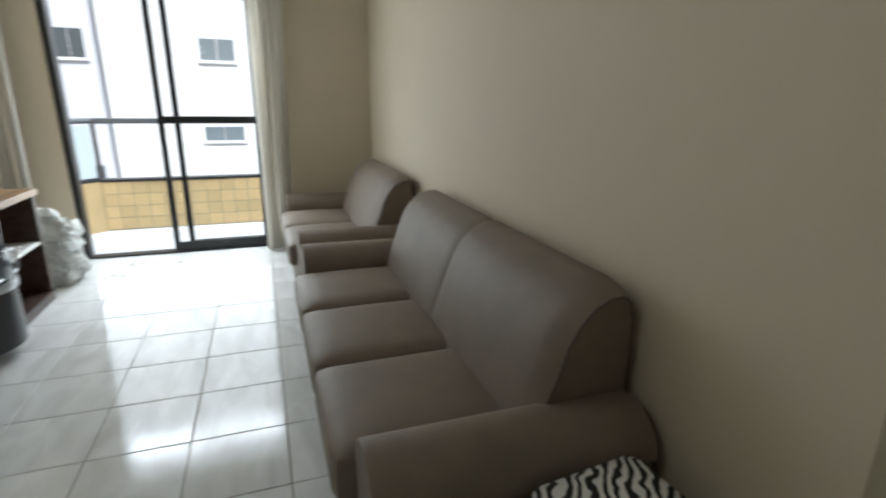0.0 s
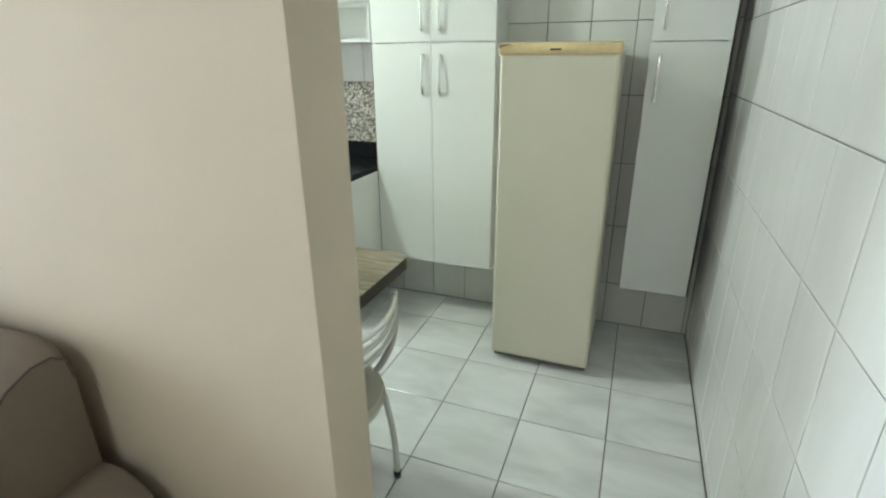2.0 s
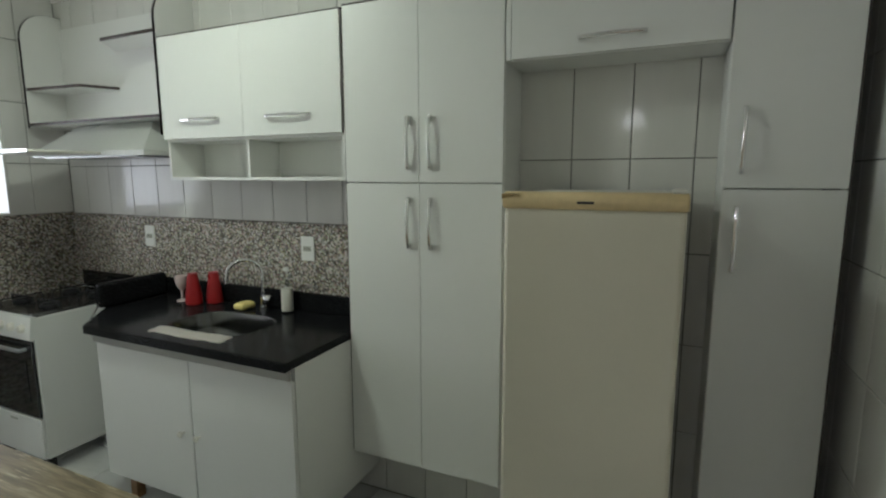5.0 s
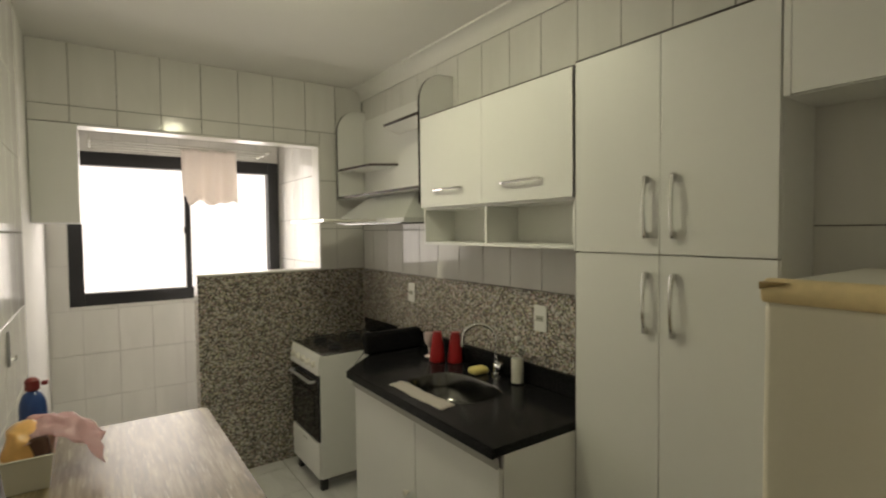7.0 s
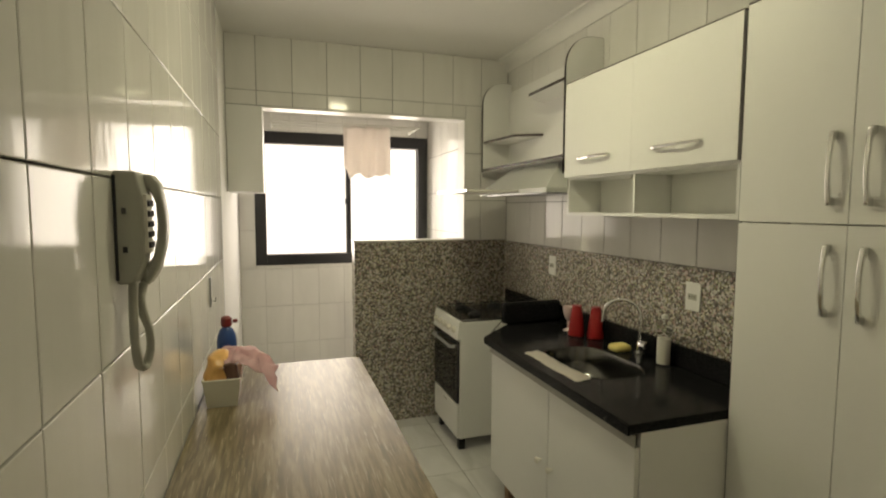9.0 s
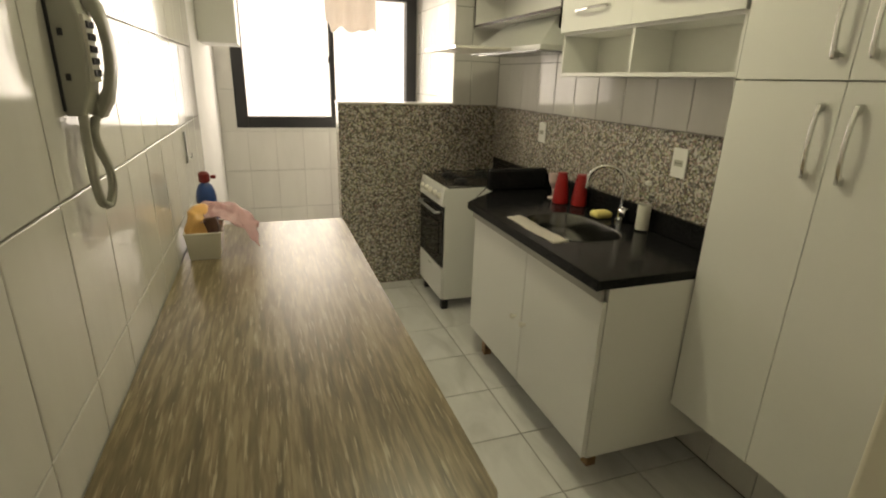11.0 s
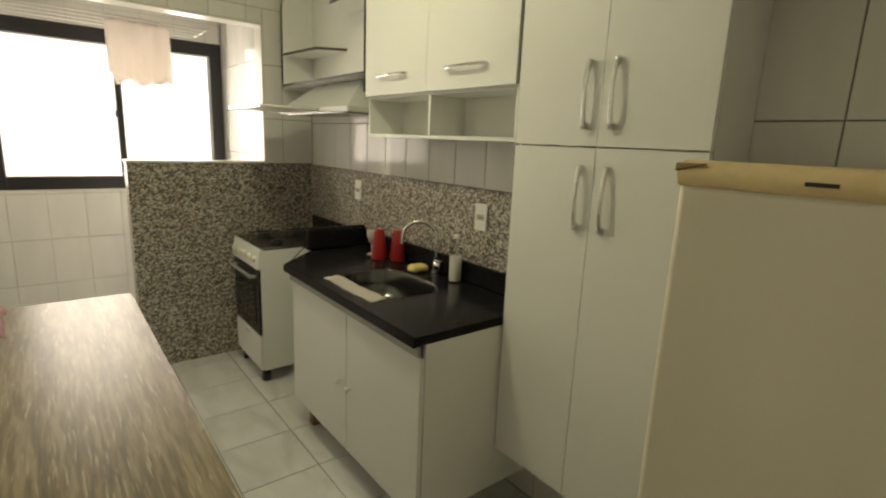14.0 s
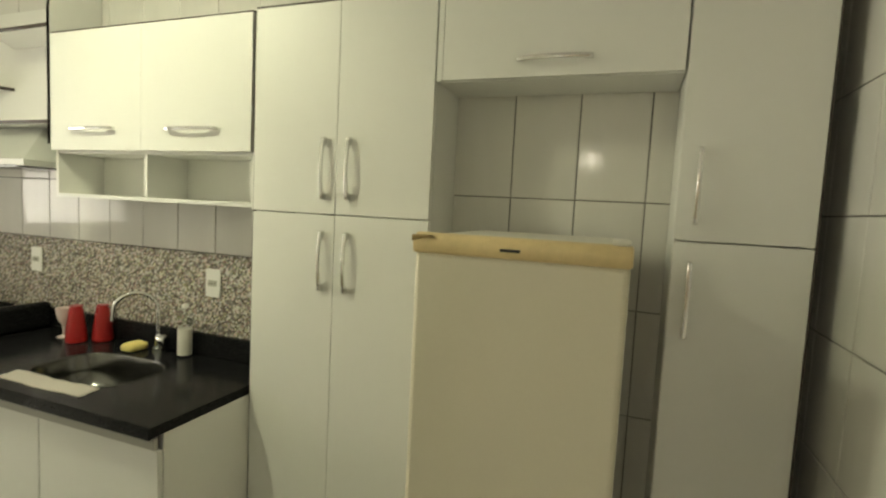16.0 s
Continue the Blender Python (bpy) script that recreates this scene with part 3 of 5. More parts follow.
sofa(2.61, 4.87, 3, "living room sofas", "taupe leatherette three-seat sofa against the cream wall")
sofa(4.98, 6.72, 2, "living room sofas", "taupe leatherette two-seat sofa in the corner by the curtain")

PX0, PX1, PY0, PY1, PH = 2.05, 2.40, 2.25, 2.598, 0.487
pouf = thing("pouf", (2.22, 2.43, 0), "square pouf covered in black and white zebra print", "pouf")
part("body", cushion((PX0 + 0.005, PY0 + 0.005, 0.03), (PX1 - 0.005, PY1 - 0.005, 0.435), 0.03, 0), M_ZEBRA, pouf)
part("lid_cushion", cushion((PX0, PY0, 0.425), (PX1, PY1, PH), 0.032, 0.010), M_ZEBRA, pouf)
edge = [(PX0, 2.43), (PX0, PY0), (PX1, PY0), (PX1, PY1), (PX0, PY1), (PX0, 2.44)]
part("piping", tube(bend([(u, v, 0.428) for u, v in edge], 0.04), 0.005, 6), M_BLACKPLASTIC, pouf)
for dx in (PX0 + 0.05, PX1 - 0.05):
    for dy in (PY0 + 0.05, PY1 - 0.05):
        part("foot", lathe([(0.018, 0), (0.024, 0.04)], (dx, dy, 0), 10), M_BLACKPLASTIC, pouf)
pouf.rotation_euler[2] = radians(5.4)

# television rack
rack = thing("tv_rack", (-0.33, 4.9, 0), "dark brown tv rack with honey wood top and open shelves", "tv rack")
RX0, RX1, RY0, RY1, RH = -0.595, -0.06, 3.7, 5.87, 0.815
part("top", box((RX0, RY0 - 0.02, RH - 0.045), (RX1 + 0.02, RY1 + 0.02, RH), 0.008), M_RACKTOP, rack, "honey wood top panel")
for yy in (RY0, 4.55, 5.28, RY1 - 0.03):
    part("side_panel", box((RX0, yy, 0.07), (RX1, yy + 0.03, RH - 0.045), 0.003), M_RACK, rack)
part("base", box((RX0, RY0, 0.0), (RX1 + 0.005, RY1, 0.07), 0.004), M_RACK, rack)
part("back_panel", box((RX0, RY0 + 0.03, 0.07), (RX0 + 0.015, RY1 - 0.03, RH - 0.045)), M_RACK, rack)
part("shelf", box((RX0 + 0.015, 5.31, 0.42), (RX1 - 0.01, RY1 - 0.03, 0.445), 0.003), M_WHITE, rack, "pale shelf edge")
stereo = thing("stereo", (-0.25, 4.93, 0.07), "black stereo with bowed silver-trimmed front on the rack", "stereo")
bow = [(-0.54, 4.60), (-0.54, 5.26)] + [(-0.10 + 0.20 * math.sin(a), 5.26 - 0.66 * a / math.pi) for a in [i * math.pi / 10 for i in range(11)]]
part("body", prism(bow, "z", 0.072, 0.40, 0.01), M_BLACKPLASTIC, stereo)
part("trim_band", prism([(u + 0.012, v) for u, v in bow], "z", 0.40, 0.445, 0.004), M_SILVER, stereo, "silver band")
part("upper_body", prism(bow, "z", 0.445, 0.62, 0.01), M_DARKGLASS, stereo)
part("display_frame", tube(bend([(0.085, 4.80, 0.47), (0.085, 4.80, 0.60), (0.085, 5.06, 0.60), (0.085, 5.06, 0.47), (0.085, 4.80, 0.47)], 0.03), 0.008, 8), M_SILVER, stereo)

bag = thing("plastic_bag", (-0.15, 6.27, 0), "full white plastic bag standing beside the rack", "bag")
part("body", cushion((-0.31, 6.11, 0.0), (0.01, 6.43, 0.50), 0.09, 0.0, 16, 0.055, 3, taper=1.12), M_PLASTICBAG, bag, smooth=20)
part("knot", cushion((-0.22, 6.20, 0.45), (-0.08, 6.33, 0.58), 0.03, 0.0, 10, 0.045, 7, taper=0.5), M_PLASTICBAG, bag, smooth=20)


def curtain(x0, x1, y, z0, z1, folds, label):
    bm = bmesh.new()
    nx, nz = folds * 10, 14
    rows = []
    for k in range(nz + 1):
        f = k / nz
        rows.append([bm.verts.new((x0 + (x1 - x0) * i / nx + 0.015 * math.sin(i * 0.9 + 3 * f), y + (0.022 + 0.02 * (1 - f)) * math.sin(2 * math.pi * folds * i / nx + 0.7 * math.sin(2.3 * f + i * 0.07)), z0 + (z1 - z0) * f)) for i in range(nx + 1)])
    for p, q in zip(rows, rows[1:]):
        for i in range(nx):
            bm.faces.new((p[i], p[i + 1], q[i + 1], q[i]))
    c = thing("curtain", ((x0 + x1) / 2, y, z0), label, "curtain", "balcony curtains")
    ob = part("fabric", bm, M_CURTAIN, c, smooth=80)
    md = ob.modifiers.new("thickness", "SOLIDIFY")
    md.thickness = 0.003
    part("heading_band", box((x0, y - 0.03, z1 - 0.06), (x1, y + 0.03, z1), 0.008), M_CURTAIN, c)


curtain(1.44, 1.72, 6.72, 0.01, 2.50, 4, "ivory curtain drawn back beside the balcony door")
curtain(-0.58, -0.36, 6.72, 0.01, 2.50, 4, "ivory curtain drawn back in the corner over the rack")
rod = thing("curtain_rod", (0.6, 6.75, 2.46), "slim white curtain rod above the balcony door", "curtain rod")
part("rod", tube([(-0.59, 6.75, 2.52), (1.80, 6.75, 2.52)], 0.011), M_WHITEMETAL, rod)
for xx in (-0.57, 1.77):
    part("bracket", box((xx, 6.74, 2.49), (xx + 0.02, 6.859, 2.53), 0.003), M_WHITEMETAL, rod)

# sliding balcony door: the panels stand behind one another, the other half is open
door = thing("door_1", (0.73, YDOOR + 0.07, 0), "black aluminium sliding balcony door, half open", "sliding door", kind="structure")
F0, F1 = YDOOR + 0.02, YDOOR + 0.13
for name, lo, hi in (("jamb", (DX0, F0, 0), (DX0 + 0.055, F1, DZ)), ("jamb", (DX1 - 0.055, F0, 0), (DX1, F1, DZ)),
                     ("head", (DX0 + 0.055, F0, DZ - 0.05), (DX1 - 0.055, F1, DZ)), ("track", (DX0 + 0.055, F0, 0.0), (DX1 - 0.055, F1, 0.018))):
    part(name, box(lo, hi, 0.003), M_BLACK, door)
for x0, x1, y in ((0.600, 1.555, YDOOR + 0.035), (0.725, 1.47, YDOOR + 0.085)):
    leaf = part("leaf", box((x0, y, 0.02), (x0 + 0.05, y + 0.035, DZ - 0.05), 0.003), M_BLACK, door)
    for name, lo, hi in (("stile", (x1 - 0.05, y, 0.02), (x1, y + 0.035, DZ - 0.05)), ("rail", (x0 + 0.05, y, 0.02), (x1 - 0.05, y + 0.035, 0.10)),
                         ("rail", (x0 + 0.05, y, 1.215), (x1 - 0.05, y + 0.035, 1.275)), ("rail", (x0 + 0.05, y, DZ - 0.11), (x1 - 0.05, y + 0.035, DZ - 0.05))):
        part(name, box(lo, hi, 0.003), M_BLACK, leaf)
    for z0, z1 in ((0.10, 1.215), (1.275, DZ - 0.11)):
        g = part("pane", box((x0 + 0.05, y + 0.014, z0), (x1 - 0.05, y + 0.020, z1)), M_GLASS, leaf)
        g.visible_shadow = False

# balcony
balcony = wall("balcony_floor", [((-1.6, YDOOR + 0.15, -0.20), (2.62, 8.22, -0.012))], M_RENDER, "pale balcony floor", "floor")
par = wall("balcony_parapet", [((-0.24, 8.10, -0.012), (2.62, 8.22, 0.54))], M_FGROUT, "low balcony parapet faced with yellow tiles", "parapet")
side = bmesh.new()
prism([(-0.24, 8.10), (-0.24, 8.22), (-0.84, 7.62), (-0.84, 7.48)], "z", -0.012, 0.54, bm=side)
par2 = new("balcony_parapet_angle", finish(side, "balcony_parapet_angle", M_YTILE, smooth=0))
tagged(par2, "angled end of the yellow tiled parapet", "parapet", kind="structure")
rail = thing("balcony_railing", (0.8, 8.16, 0.54), "green glass balcony railing with grey handrail on the parapet", "railing")
part("cap", box((-0.26, 8.085, 0.54), (2.62, 8.23, 0.565), 0.004), M_BLACK, rail, "dark parapet cap")
part("handrail", box((-0.24, 8.13, 1.16), (2.62, 8.19, 1.22), 0.012), M_GREYMETAL, rail)
part("handrail", tube([(-0.24, 8.16, 1.19), (-0.82, 7.56, 1.19)], 0.03), M_GREYMETAL, rail)
part("cap", tube([(-0.24, 8.15, 0.555), (-0.82, 7.56, 0.555)], 0.03), M_BLACK, rail)
for xx in (-0.24, 1.55, 2.55):
    part("post", box((xx - 0.018, 8.142, 0.565), (xx + 0.018, 8.178, 1.16), 0.003), M_BLACK, rail)
for x0, x1 in ((-0.21, 1.52), (1.58, 2.52)):
    g = part("pane", box((x0, 8.157, 0.575), (x1, 8.163, 1.155)), M_GLASS, rail)
    g.visible_shadow = False
gl = bmesh.new()
prism([(-0.27, 8.135), (-0.266, 8.131), (-0.806, 7.571), (-0.81, 7.575)], "z", 0.58, 1.145, bm=gl)
g = part("pane", gl, M_GREENGLASS, rail, "green tinted glass pane")
g.visible_shadow = False

# opposite house and the street far below
ground = wall("ground", [((-400, -400, -9.3), (400, 400, -9.0))], M_GROUND, "grey paved ground far below", "ground")


def house(x0, x1, y, z0, z1, windows, name_label, material, glass):
    h = thing("apartment_building", ((x0 + x1) / 2, y + 3, z0), name_label, "building")
    part("wall", box((x0, y, z0), (x1, y + 7, z1)), material, h)
    part("roof", box((x0 - 0.2, y - 0.2, z1), (x1 + 0.2, y + 7.2, z1 + 0.25), 0.02), M_RENDERGREY, h)
    for wx0, wx1, wz0, wz1 in windows:
        w = part("window", box((wx0, y - 0.02, wz0), (wx1, y + 0.04, wz1)), glass, h)
        part("sill", box((wx0 - 0.06, y - 0.09, wz0 - 0.06), (wx1 + 0.06, y - 0.0, wz0), 0.005), M_RENDER, w)
        part("frame", box((wx0 + (wx1 - wx0) * 0.48, y - 0.035, wz0), (wx0 + (wx1 - wx0) * 0.52, y - 0.02, wz1)), M_SILVER, w)
    return h


wins = []
for k in range(0, 4):
    wins += [(0.26, 1.02, 2.32 + 2.6 * k, 2.81 + 2.6 * k), (0.18, 1.08, 0.46 - 2.6 * k, 0.80 - 2.6 * k)]
house(-1.75, 14, 15.5, -9, 13, wins, "white rendered apartment building opposite the balcony", M_RENDER, M_FARGLASS)
house(-9, -1.8, 15.2, -9, 12, [(-2.50, -1.98, 2.27 + 2.9 * k, 2.86 + 2.9 * k) for k in range(-3, 3)], "pale grey apartment block beyond the balcony", M_RENDERPALE, M_DARKGLASS)

for i in range(19):
    for j in range(4):
        x0 = -0.235 + i * 0.15
        tl = new("tile", tile_mesh(0.144, 0.129, 0.006, M_YTILE, "facade_tile"))
        tl.parent = par
        tl.matrix_basis = Matrix.Translation((x0, 8.10, 0.0 + j * 0.134)) @ pose(0, 0, 0, 90, 0, 0)

# small brown flakes scattered on the tiles by the balcony door
scraps = bmesh.new()
rnd = random.Random(5)
for i in range(26):
    cx, cy, a = rnd.uniform(0.15, 0.85), rnd.uniform(6.15, 6.62), rnd.uniform(0, 6.28)
    r = rnd.uniform(0.006, 0.022)
    ring = [scraps.verts.new((cx + r * (1.6 if k % 2 else 0.8) * math.cos(a + k * math.pi / 3), cy + r * 0.7 * math.sin(a + k * math.pi / 3), 0.0015 + 0.002 * (k % 2))) for k in range(6)]
    top = scraps.verts.new((cx, cy, 0.005))
    for k in range(6):
        scraps.faces.new((ring[k], ring[(k + 1) % 6], top))
sc = solid("leaf_scraps", scraps, M_FLAKE, "small brown flakes on the tiles by the balcony door", "litter", kind="stuff", smooth=0)

# ---- kitchen: hung cabinets ----
XF = 4.444


def bow_handle(p, q, out, parent, wide=0.006):
    """A bowed flat chrome strap from p to q, its ends thickened where they meet the door."""
    p, q = Vector(p), Vector(q)
    upright = abs(q.z - p.z) > abs(q.y - p.y)
    lo, hi = (p.z, q.z) if upright else (p.y, q.y)
    x = p.x
    outer = [(x, lo), (x - 0.015, lo), (x - 0.021, lo + 0.004)]
    outer += [(x - 0.021 - 0.009 * math.sin(math.pi * f), lo + (hi - lo) * f) for f in [i / 14 for i in range(1, 14)]]
    outer += [(x - 0.021, hi - 0.004), (x - 0.015, hi), (x, hi)]
    k = (hi - lo) * 0.13
    inner = [(x, hi - k * 0.75), (x - 0.013, hi - k)]
    inner += [(x - 0.015 - 0.0085 * math.sin(math.pi * f), hi - k - (hi - lo - 2 * k) * f) for f in [i / 12 for i in range(1, 12)]]
    inner += [(x - 0.013, lo + k), (x, lo + k * 0.75)]
    mid = p.y if upright else (p.z + q.z) / 2
    bm = prism(outer + inner, "y" if upright else "z", mid - wide, mid + wide, 0.0014, 2)
    return part("handle", bm, M_CHROME, parent, "bowed chrome handle", smooth=45)


def carcass(c, y0, y1, z0, z1, x0=XF + 0.02, x1=None):
    """An open-fronted cabinet body: sides, top, bottom, back and shelves."""
    x1 = x1 or XR - 0.002
    for yy in (y0, y1 - 0.016):
        part("side_panel", box((x0, yy, z0), (x1, yy + 0.016, z1), 0.001), M_WHITE, c)
    for zz in (z0, z1 - 0.016):
        part("panel", box((x0, y0 + 0.016, zz), (x1, y1 - 0.016, zz + 0.016), 0.001), M_WHITE, c)
    part("back_panel", box((x1 - 0.008, y0 + 0.016, z0 + 0.016), (x1, y1 - 0.016, z1 - 0.016)), M_WHITE, c)


def cabinet_door(c, y0, y1, z0, z1, handle=None, x=XF, gap=0.0012):
    d = part("door", box((x, y0 + gap, z0 + 0.002), (x + 0.018, y1 - gap, z1 - 0.002), 0.001), M_WHITE, c)
    if handle:
        bow_handle((x, *handle[0]), (x, *handle[1]), (-1, 0, 0), d)
    return d


ZB, ZM, ZT = 0.33, 1.541, 2.245
tall = thing("pantry_cabinet", (4.56, 2.70, ZB), "tall white four-door pantry cabinet hung on the tiles", "cabinet", "white kitchen cabinets")
carcass(tall, 2.36, 3.045, ZB, ZT)
for y0, y1, yh in ((2.36, 2.702, 2.650), (2.702, 3.045, 2.746)):
    cabinet_door(tall, y0, y1, ZM, ZT, ((yh, 1.592), (yh, 1.800)))
    cabinet_door(tall, y0, y1, ZB, ZM, ((yh, 1.278), (yh, 1.486)))
part("edge_strip", box((XF + 0.004, 3.0455, ZB + 0.01), (XF + 0.026, 3.0485, ZT)), M_EDGE, tall, "dark edge strip")
part("top_strip", box((XF + 0.002, 2.34, ZT), (XR - 0.002, 3.045, ZT + 0.006)), M_EDGE, tall, "dark top edge")

slim = thing("slim_cabinet", (4.56, 1.5, ZB), "tall slim white two-door cabinet hung beside the fridge", "cabinet", "white kitchen cabinets")
carcass(slim, 1.335, 1.655, ZB, ZT)
cabinet_door(slim, 1.335, 1.655, 1.528, ZT, ((1.608, 1.572), (1.608, 1.775)))
cabinet_door(slim, 1.335, 1.655, ZB, 1.528, ((1.612, 1.268), (1.612, 1.476)))
part("edge_strip", box((XF + 0.002, 1.330, ZB), (XR - 0.004, 1.3345, ZT)), M_EDGE, slim, "dark edge strip")
part("top_strip", box((XF + 0.002, 1.335, ZT), (XR - 0.002, 1.655, ZT + 0.006)), M_EDGE, slim)

over = thing("bridge_cabinet", (4.56, 2.0, 1.97), "white flap-door cabinet bridging the niche above the fridge", "cabinet", "white kitchen cabinets")
carcass(over, 1.658, 2.357, 1.970, ZT)
part("filler", box((XF + 0.003, 2.340, 1.970), (XF + 0.019, 2.357, ZT)), M_WHITE, over)
cabinet_door(over, 1.660, 2.338, 1.970, ZT, ((1.893, 2.020), (2.108, 2.020)))
part("top_strip", box((XF + 0.002, 1.660, ZT), (XR - 0.002, 2.335, ZT + 0.006)), M_EDGE, over)

upper = thing("wall_cabinet", (4.56, 3.6, 1.565), "white wall cabinet with two flap doors over open shelves", "cabinet", "white kitchen cabinets")
UY0, UY1, UZ0, UZD = 3.060, 4.130, 1.549, 1.747
carcass(upper, UY0, UY1, UZ0, ZT - 0.008)
part("shelf", box((XF + 0.022, UY0 + 0.017, UZD - 0.01), (XR - 0.012, UY1 - 0.017, UZD + 0.006)), M_WHITE, upper)
part("divider", box((XF + 0.022, 3.592, UZ0 + 0.017), (XR - 0.012, 3.608, UZD - 0.011)), M_WHITE, upper)
cabinet_door(upper, UY0, 3.60, UZD, ZT - 0.006, ((3.211, 1.832), (3.457, 1.832)), gap=0.0006)
cabinet_door(upper, 3.60, UY1, UZD, ZT - 0.006, ((3.743, 1.837), (3.988, 1.837)), gap=0.0006)
part("top_strip", box((XF + 0.002, UY0, ZT - 0.006), (XR - 0.002, UY1, ZT - 0.002)), M_EDGE, upper, "dark top edge")

# open end shelf unit above the hood
nook = thing("open_shelf_unit", (4.56, 4.7, 1.86), "white open shelf unit with rounded side panels and dark edging", "shelf")


def rounded_panel(y, z0, z1, x0=XF + 0.0, x1=XR - 0.002):
    r = 0.165
    pts = [(x1, z0), (x1, z1), (x0 + r, z1)] + [(x0 + r - r * math.sin(a), z1 - r + r * math.cos(a)) for a in [i * math.pi / 16 for i in range(1, 9)]] + [(x0, z0)]
    p = part("side_panel", prism([(u, v) for u, v in pts], "y", y, y + 0.016), M_WHITE, nook, smooth=30)
    rim = bmesh.new()
    arc = [(x1, z1), (x0 + r, z1)] + [(x0 + r - r * math.sin(a), z1 - r + r * math.cos(a)) for a in [i * math.pi / 16 for i in range(1, 9)]] + [(x0, z0)]
    for (a0, b0), (a1, b1) in zip(arc, arc[1:]):
        d = Vector((a1 - a0, 0, b1 - b0)).normalized()
        nrm = Vector((d.z, 0, -d.x)) * -0.002
        vs = [Vector((a0, y, b0)), Vector((a1, y, b1))]
        quad = [vs[0], vs[1], vs[1] + nrm, vs[0] + nrm]
        lo = [rim.verts.new(q) for q in quad]
        hi = [rim.verts.new(q + Vector((0, 0.016, 0))) for q in quad]
        rim.faces.new(lo)
        rim.faces.new(hi[::-1])
        for i in range(4):
            j = (i + 1) % 4
            rim.faces.new((lo[i], lo[j], hi[j], hi[i]))
    part("edge_strip", rim, M_EDGE, p, "dark edging")


rounded_panel(4.135, 1.775, 2.505)
rounded_panel(5.262, 1.85, 2.520)
part("back_panel", box((XR - 0.018, 4.152, 1.86), (XR - 0.004, 5.262, 2.45)), M_WHITE, nook)
for z, y1, x in ((1.862, 5.262, XF + 0.005),):
    sh = part("shelf", box((x, 4.152, z), (XR - 0.019, y1, z + 0.016)), M_WHITE, nook)
    part("edge_strip", box((x - 0.003, 4.152, z), (x, y1, z + 0.016)), M_EDGE, sh)
mid = part("shelf", prism([(XR - 0.019, 5.262), (XF + 0.01, 5.262), (XF + 0.05, 4.84), (XR - 0.019, 4.75)], "z", 2.064, 2.080), M_WHITE, nook)
edge = bmesh.new()
for (a, b), (c, d) in (((XF + 0.007, 5.262), (XF + 0.047, 4.84)), ((XF + 0.047, 4.84), (XR - 0.022, 4.745))):
    prism([(a, b), (c, d), (c + 0.003, d), (a + 0.003, b)], "z", 2.064, 2.080, bm=edge)
part("edge_strip", edge, M_EDGE, mid)
top = part("shelf", prism([(XR - 0.019, 4.152), (XR - 0.019, 4.74), (XF + 0.02, 4.58), (XF + 0.01, 4.152)], "z", 2.272, 2.288), M_WHITE, nook)
part("edge_strip", prism([(XF + 0.017, 4.58), (XF + 0.007, 4.152), (XF + 0.01, 4.152), (XF + 0.02, 4.58)], "z", 2.272, 2.288), M_EDGE, top)

# hood
hood = thing("range_hood", (4.5, 4.7, 1.66), "white slim range hood with pull-out visor over the stove", "range hood")
HB = [(4.36, 4.17), (4.36, 5.10), (XR - 0.02, 5.10), (XR - 0.02, 4.17)]
bm = bmesh.new()
lo = [bm.verts.new((x, y, 1.675)) for x, y in HB]
l2 = [bm.verts.new((x, y, 1.700)) for x, y in HB]
hi = [bm.verts.new((x, y, 1.858)) for x, y in ((4.54, 4.33), (4.54, 4.95), (XR - 0.02, 4.95), (XR - 0.02, 4.33))]
for a, b in ((lo, l2), (l2, hi)):
    for i in range(4):
        j = (i + 1) % 4
        bm.faces.new((a[i], a[j], b[j], b[i]))
bm.faces.new(lo[::-1])
bm.faces.new(hi)
part("body", bm, M_HOOD, hood, smooth=0)
part("visor", box((4.035, 4.50, 1.682), (4.40, 5.06, 1.694), 0.004), M_IVORY, hood, "thin pull-out visor")
part("grille", box((4.38, 4.25, 1.668), (4.62, 5.02, 1.675)), M_STEEL, hood, "metal grease filter")
for yy in (4.58, 4.78, 4.98):
    part("slide_rail", box((4.05, yy, 1.694), (4.36, yy + 0.018, 1.702), 0.002), M_CHROME, hood, "bright metal slide")
part("visor_trim", box((4.026, 4.50, 1.680), (4.034, 5.06, 1.697), 0.002), M_CHROME, hood)

# ---- sink unit ----
base = thing("sink_cabinet", (4.35, 3.6, 0), "white two-door sink base cabinet on short feet", "cabinet", "white kitchen cabinets")
CY0, CY1, CXF = 3.050, 4.20, 4.063
for yy in (CY0, CY1 - 0.018):
    part("side_panel", box((CXF + 0.02, yy, 0.15), (XR - 0.004, yy + 0.018, 0.855), 0.001), M_WHITE, base)
part("bottom_panel", box((CXF + 0.02, CY0 + 0.018, 0.15), (XR - 0.004, CY1 - 0.018, 0.168)), M_WHITE, base)
part("apron", box((CXF - 0.014, CY0 - 0.001, 0.813), (CXF - 0.001, CY1, 0.851), 0.002), M_APRON, base, "grey apron board")
